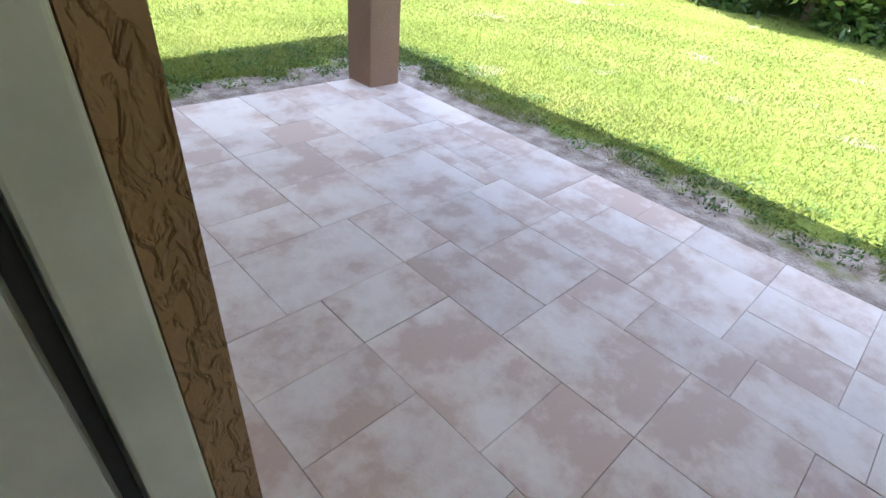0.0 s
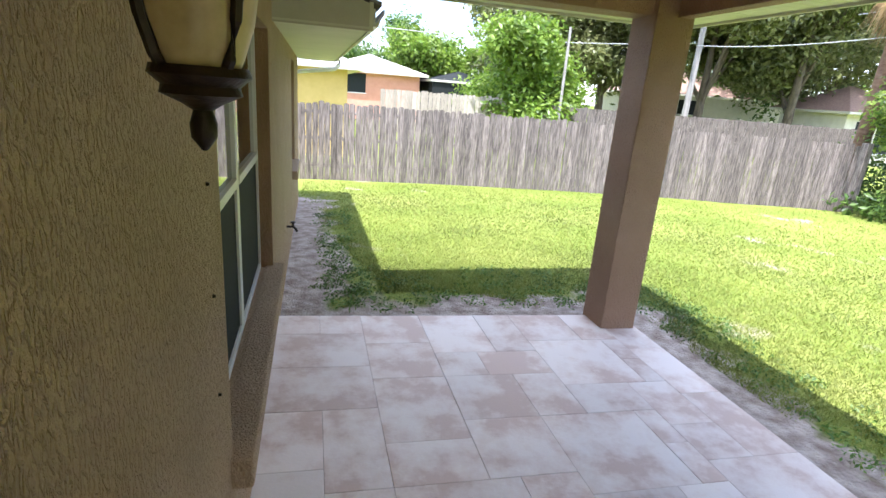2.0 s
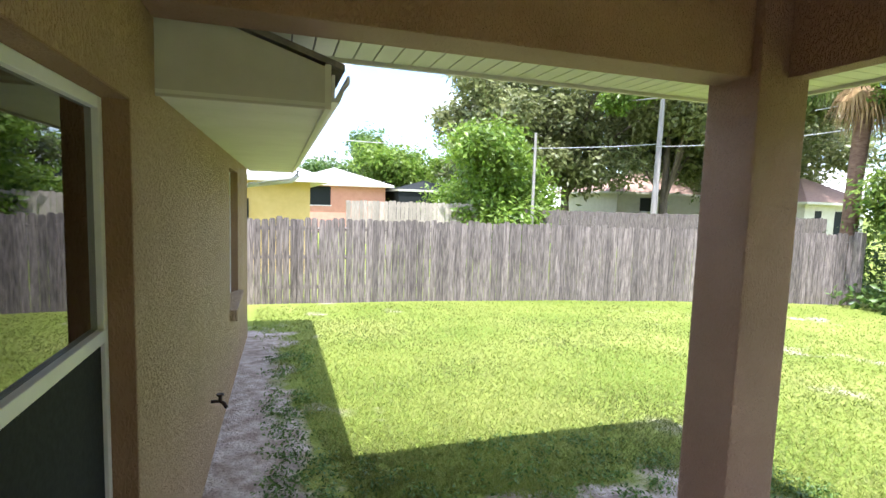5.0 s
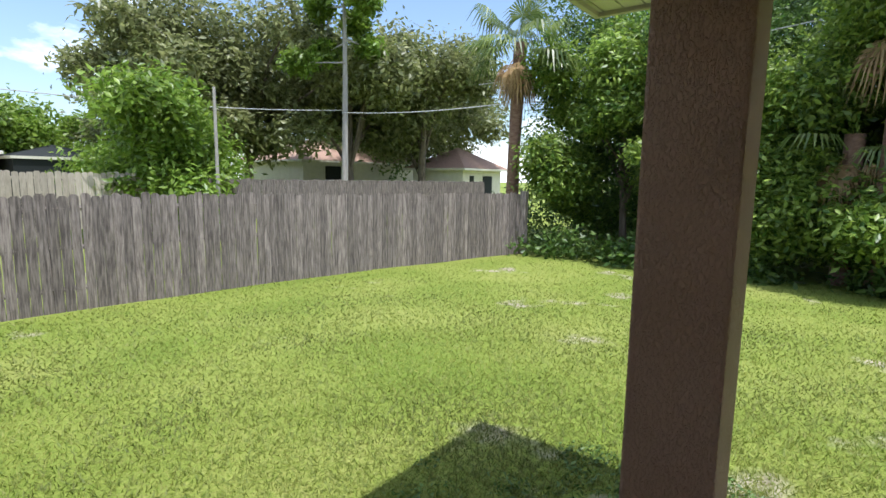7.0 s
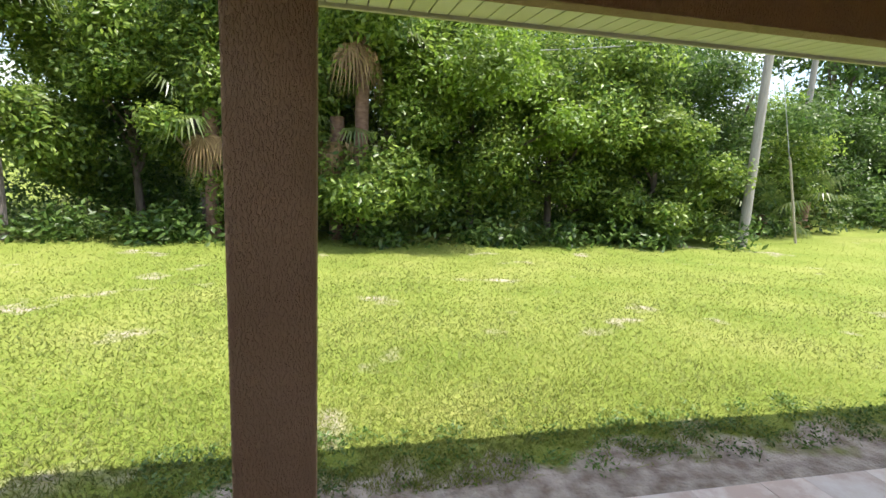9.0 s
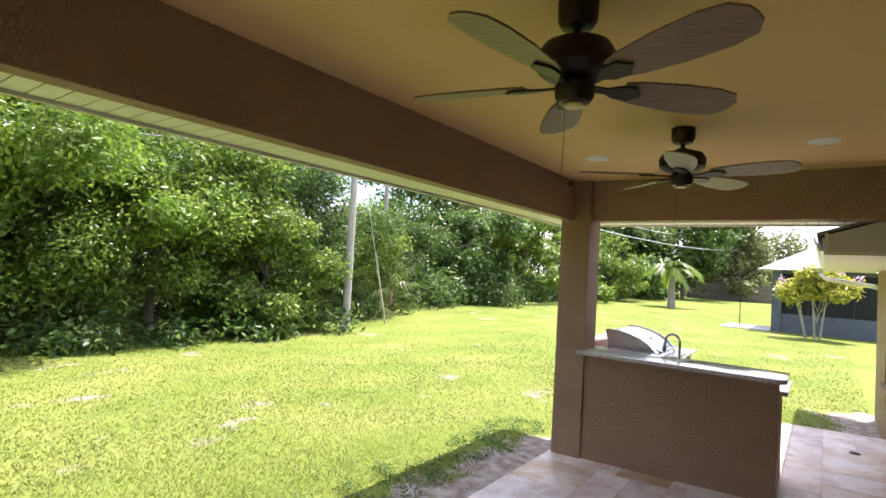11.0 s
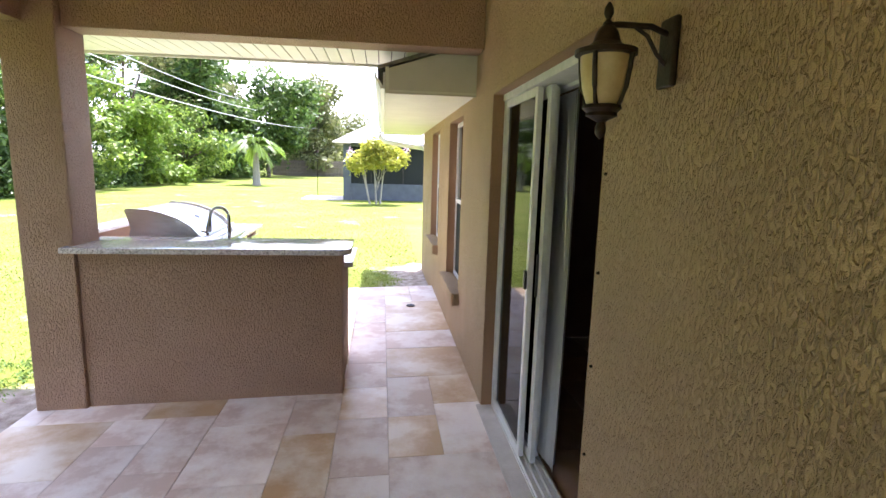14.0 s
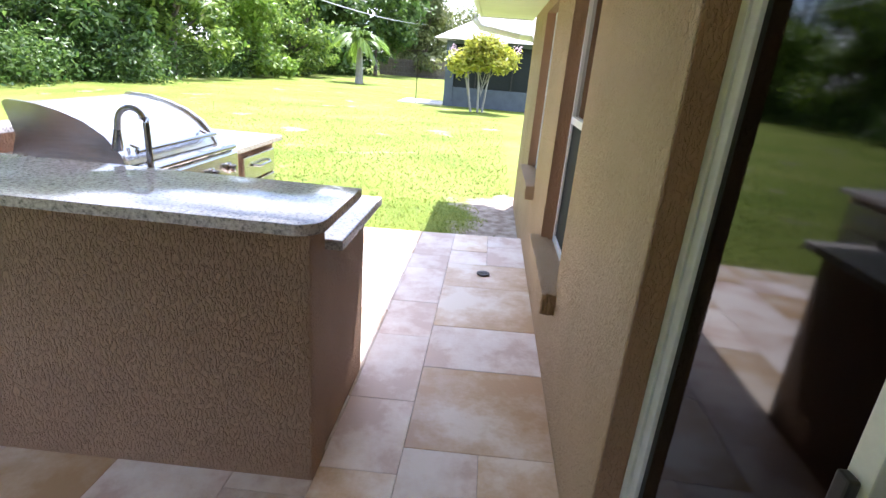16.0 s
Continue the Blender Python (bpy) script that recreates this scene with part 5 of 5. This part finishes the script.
# ---------- utility poles and wires ----------
def utility_pole(x, y, h, r, can, label):
    t = thing("utility_pole", label, "utility pole", (x, y, ground_z(x, y)))
    part("pole", bm_tube([(0, 0, -0.4), (0, 0, h)], [r, r * 0.72], 14), POLEW, t, smooth=60)
    if can:
        c = part("transformer", bm_lathe([(0.16, h - 1.55), (0.2, h - 1.5), (0.2, h - 0.85), (0.17, h - 0.8)], 18, at=(0.0, -0.36, 0)), WIRE, t, "grey transformer can", smooth=40)
        part("bracket", bm_box(-0.03, -0.2, h - 1.3, 0.03, -0.1, h - 1.1), WIRE, c)
        part("guy_wire", bm_tube([(0, 0, h - 1.2), (0.2, -2.2, 0)], 0.012, 5), WIRE, t)
        part("guy_guard", bm_tube([(0.125, -1.37, h * 0.33), (0.2, -2.2, 0.0)], 0.035, 8), FENCEP, t)


utility_pole(13.6, -8.6, 8.2, 0.145, True, "bleached wooden utility pole with a grey transformer")
utility_pole(19.5, -16.5, 9.5, 0.15, False, "farther grey wooden utility pole")
utility_pole(9.8, 19.8, 5.0, 0.07, False, "thin weathered timber pole behind the fence")


def wire(p, q, sag, r=0.018):
    pts = [Vector(p).lerp(Vector(q), k / 14) - Vector((0, 0, sag * 4 * (k / 14) * (1 - k / 14))) for k in range(15)]
    ob = part("overhead_wire", bm_tube(pts, r, 5), WIRE)
    tagged(ob, "thin grey overhead cable between poles", "cable", "overhead cables")


wire((13.6, -8.6, 6.6), (16.5, 14.0, 4.9), 0.5)
wire((13.6, -8.6, 5.5), (17.5, 13.0, 4.3), 0.5)
wire((17.5, 22.4, 4.6), (16.6, 12.6, 4.2), 0.15)
wire((17.5, 22.4, 4.7), (2.0, 24.5, 4.2), 0.3)
wire((13.6, -8.6, 6.6), (13.0, -75, 8.5), 1.5, 0.03)
wire((13.6, -8.6, 7.3), (15.0, -75, 9.6), 1.5, 0.03)
wire((13.6, -8.6, 5.3), (8.0, -75, 6.5), 1.2, 0.03)

# ---------- lawn blades and weeds ----------
def bare_at(x, y):
    dx = max(0, x - SLAB_E, 0)
    dy = max(0, y - SLAB_N, -1.5 - y)
    d1 = math.hypot(dx, dy)
    d2 = math.hypot(max(0, x), max(0, y - 9.6, -6.4 - y))
    return min(d1, d2)


def lawn_blades():
    rng = np.random.default_rng(11)
    pts = []
    for cx, cy, a0, a1, r0, r1, n in ((1.2, 3.0, -1.25, 1.75, 1.6, 15.0, 230000), (0.8, -1.0, -1.75, -0.2, 3.0, 34.0, 70000)):
        r = r0 * (r1 / r0) ** rng.random(n)
        a = rng.uniform(a0, a1, n)
        q = np.stack([cx + r * np.cos(a), cy + r * np.sin(a)], 1)
        q = q[q[:, 1] > -4.0] if cy > 0 else q[q[:, 1] <= -4.0]
        pts.append(q[(q[:, 0] < 14.2) & (q[:, 1] < 12.4) & (q[:, 0] > 0.02) & ~((q[:, 0] < 3.2) & (q[:, 1] > -4.9) & (q[:, 1] < 3.86)) & ~((q[:, 0] < 2.3) & (q[:, 1] < -22.3))])
    p = np.concatenate(pts)
    keep = []
    for x, y in p:
        d = bare_at(x, y) + 0.55 * noise.noise((x * 2.6, y * 2.6, 0.0))
        keep.append(d > 0.52 or (d > 0.3 and rng.random() < 0.15))
    p = p[np.array(keep)]
    n = len(p)
    z = np.array([ground_z(x, y) for x, y in p])
    far = np.clip(np.hypot(p[:, 0] - 1.0, p[:, 1] - np.clip(p[:, 1], -1, 3.5)) / 3.0, 0.8, 2.4)
    h = rng.uniform(0.015, 0.042, n)
    a = rng.uniform(0, 2 * math.pi, n)
    w = rng.uniform(0.003, 0.006, n) * far
    lean = rng.normal(scale=0.03, size=(n, 2))
    b0 = np.stack([p[:, 0] - np.cos(a) * w, p[:, 1] - np.sin(a) * w, z - 0.004], 1)
    b1 = np.stack([p[:, 0] + np.cos(a) * w, p[:, 1] + np.sin(a) * w, z - 0.004], 1)
    tip = np.stack([p[:, 0] + lean[:, 0], p[:, 1] + lean[:, 1], z + h], 1)
    v = np.stack([b0, b1, tip], 1).reshape(-1, 3)
    f = np.arange(n * 3).reshape(-1, 3)
    ob = fast_mesh("grass", v, f, GRASS, None)
    tagged(ob, "short sunlit yellow-green lawn grass", "grass", kind="stuff")
    # broad-leaved weeds in the damp strip by the slab and the wall
    lobes = []
    for k in range(420):
        s = rng.random()
        if s < 0.5:
            x, y = SLAB_E + rng.uniform(0.35, 1.0), rng.uniform(-2.5, 4.6)
        elif s < 0.8:
            x, y = rng.uniform(0.4, 3.2), rng.uniform(4.2, 5.2)
        else:
            x, y = rng.uniform(0.3, 0.8), rng.uniform(4.6, 8.6)
        lobes.append(((x, y, ground_z(x, y) + 0.02), (0.09, 0.09, 0.035)))
    v, f = leaf_cloud(rng, lobes, 15000, 0.016)
    ob = fast_mesh("weeds", v, f, WEED, None)
    tagged(ob, "small broad-leaved weeds at the sand's edge", "weeds", kind="stuff")


lawn_blades()


# ---------- paving ----------
def paving():
    t = thing("floor", "tumbled travertine paving in mixed sizes, pale rose and ochre", "paving", kind="structure")
    t.matrix_world = pose(0, 0, 0, 0, math.degrees(math.atan(SLOPE)), 0)
    part("bed", bm_box(0.0, SLAB_S, -0.25, SLAB_E - 0.01, SLAB_N - 0.01, -0.008), GROUT, t)
    u = 0.1535
    nx, ny = 19, int((SLAB_N - SLAB_S) / u)
    rng = random.Random(12)
    used = [[False] * ny for _ in range(nx)]
    sizes = [(4, 3), (3, 4), (3, 3), (3, 3), (3, 2), (2, 3), (2, 2), (4, 4), (2, 4)]
    cache = {}
    for j in range(ny):
        for i in range(nx):
            if used[i][j]:
                continue
            opts = sizes[:]
            rng.shuffle(opts)
            for w, h in opts + [(2, 1), (1, 2), (1, 1)]:
                if i + w <= nx and j + h <= ny and all(not used[i + a][j + b] for a in range(w) for b in range(h)):
                    left = 0
                    while i + w + left < nx and not used[i + w + left][j]:
                        left += 1
                    if left == 1 and w < 4:
                        continue
                    break
            for a in range(w):
                for b in range(h):
                    used[i + a][j + b] = True
            x, y = (i + w / 2) * u, SLAB_N - (j + h / 2) * u
            ochre = y < -0.4 and rng.random() < 0.4
            key = (w, h, ochre)
            if key not in cache:
                bm = bm_box(-w * u / 2 + 0.0011, -h * u / 2 + 0.0011, -0.03, w * u / 2 - 0.0011, h * u / 2 - 0.0011, 0.0, 0.0013, segments=1)
                cache[key] = mesh_of(bm, "tile", TILE_OCHRE if ochre else TILE)
            ob = new("tile", cache[key])
            ob.parent = t
            ob.matrix_basis = Matrix.Translation((x, y, rng.uniform(-0.0012, 0.0012)))


paving()

for i in range(7):
    for j in range(9):
        x, y = -0.44 - 0.46 * i, 1.37 - 0.46 * j
        if i == 0 and j == 0:
            tile_mesh = mesh_of(bm_box(-0.226, -0.226, -0.01, 0.226, 0.226, 0.0, 0.002, segments=1), "room_tile", ROOMTILE)
            room_floor = bpy.data.objects["floor_room"]
        ob = new("room_tile", tile_mesh)
        ob.parent = room_floor
        ob.matrix_basis = Matrix.Translation((x, y, 0.0))
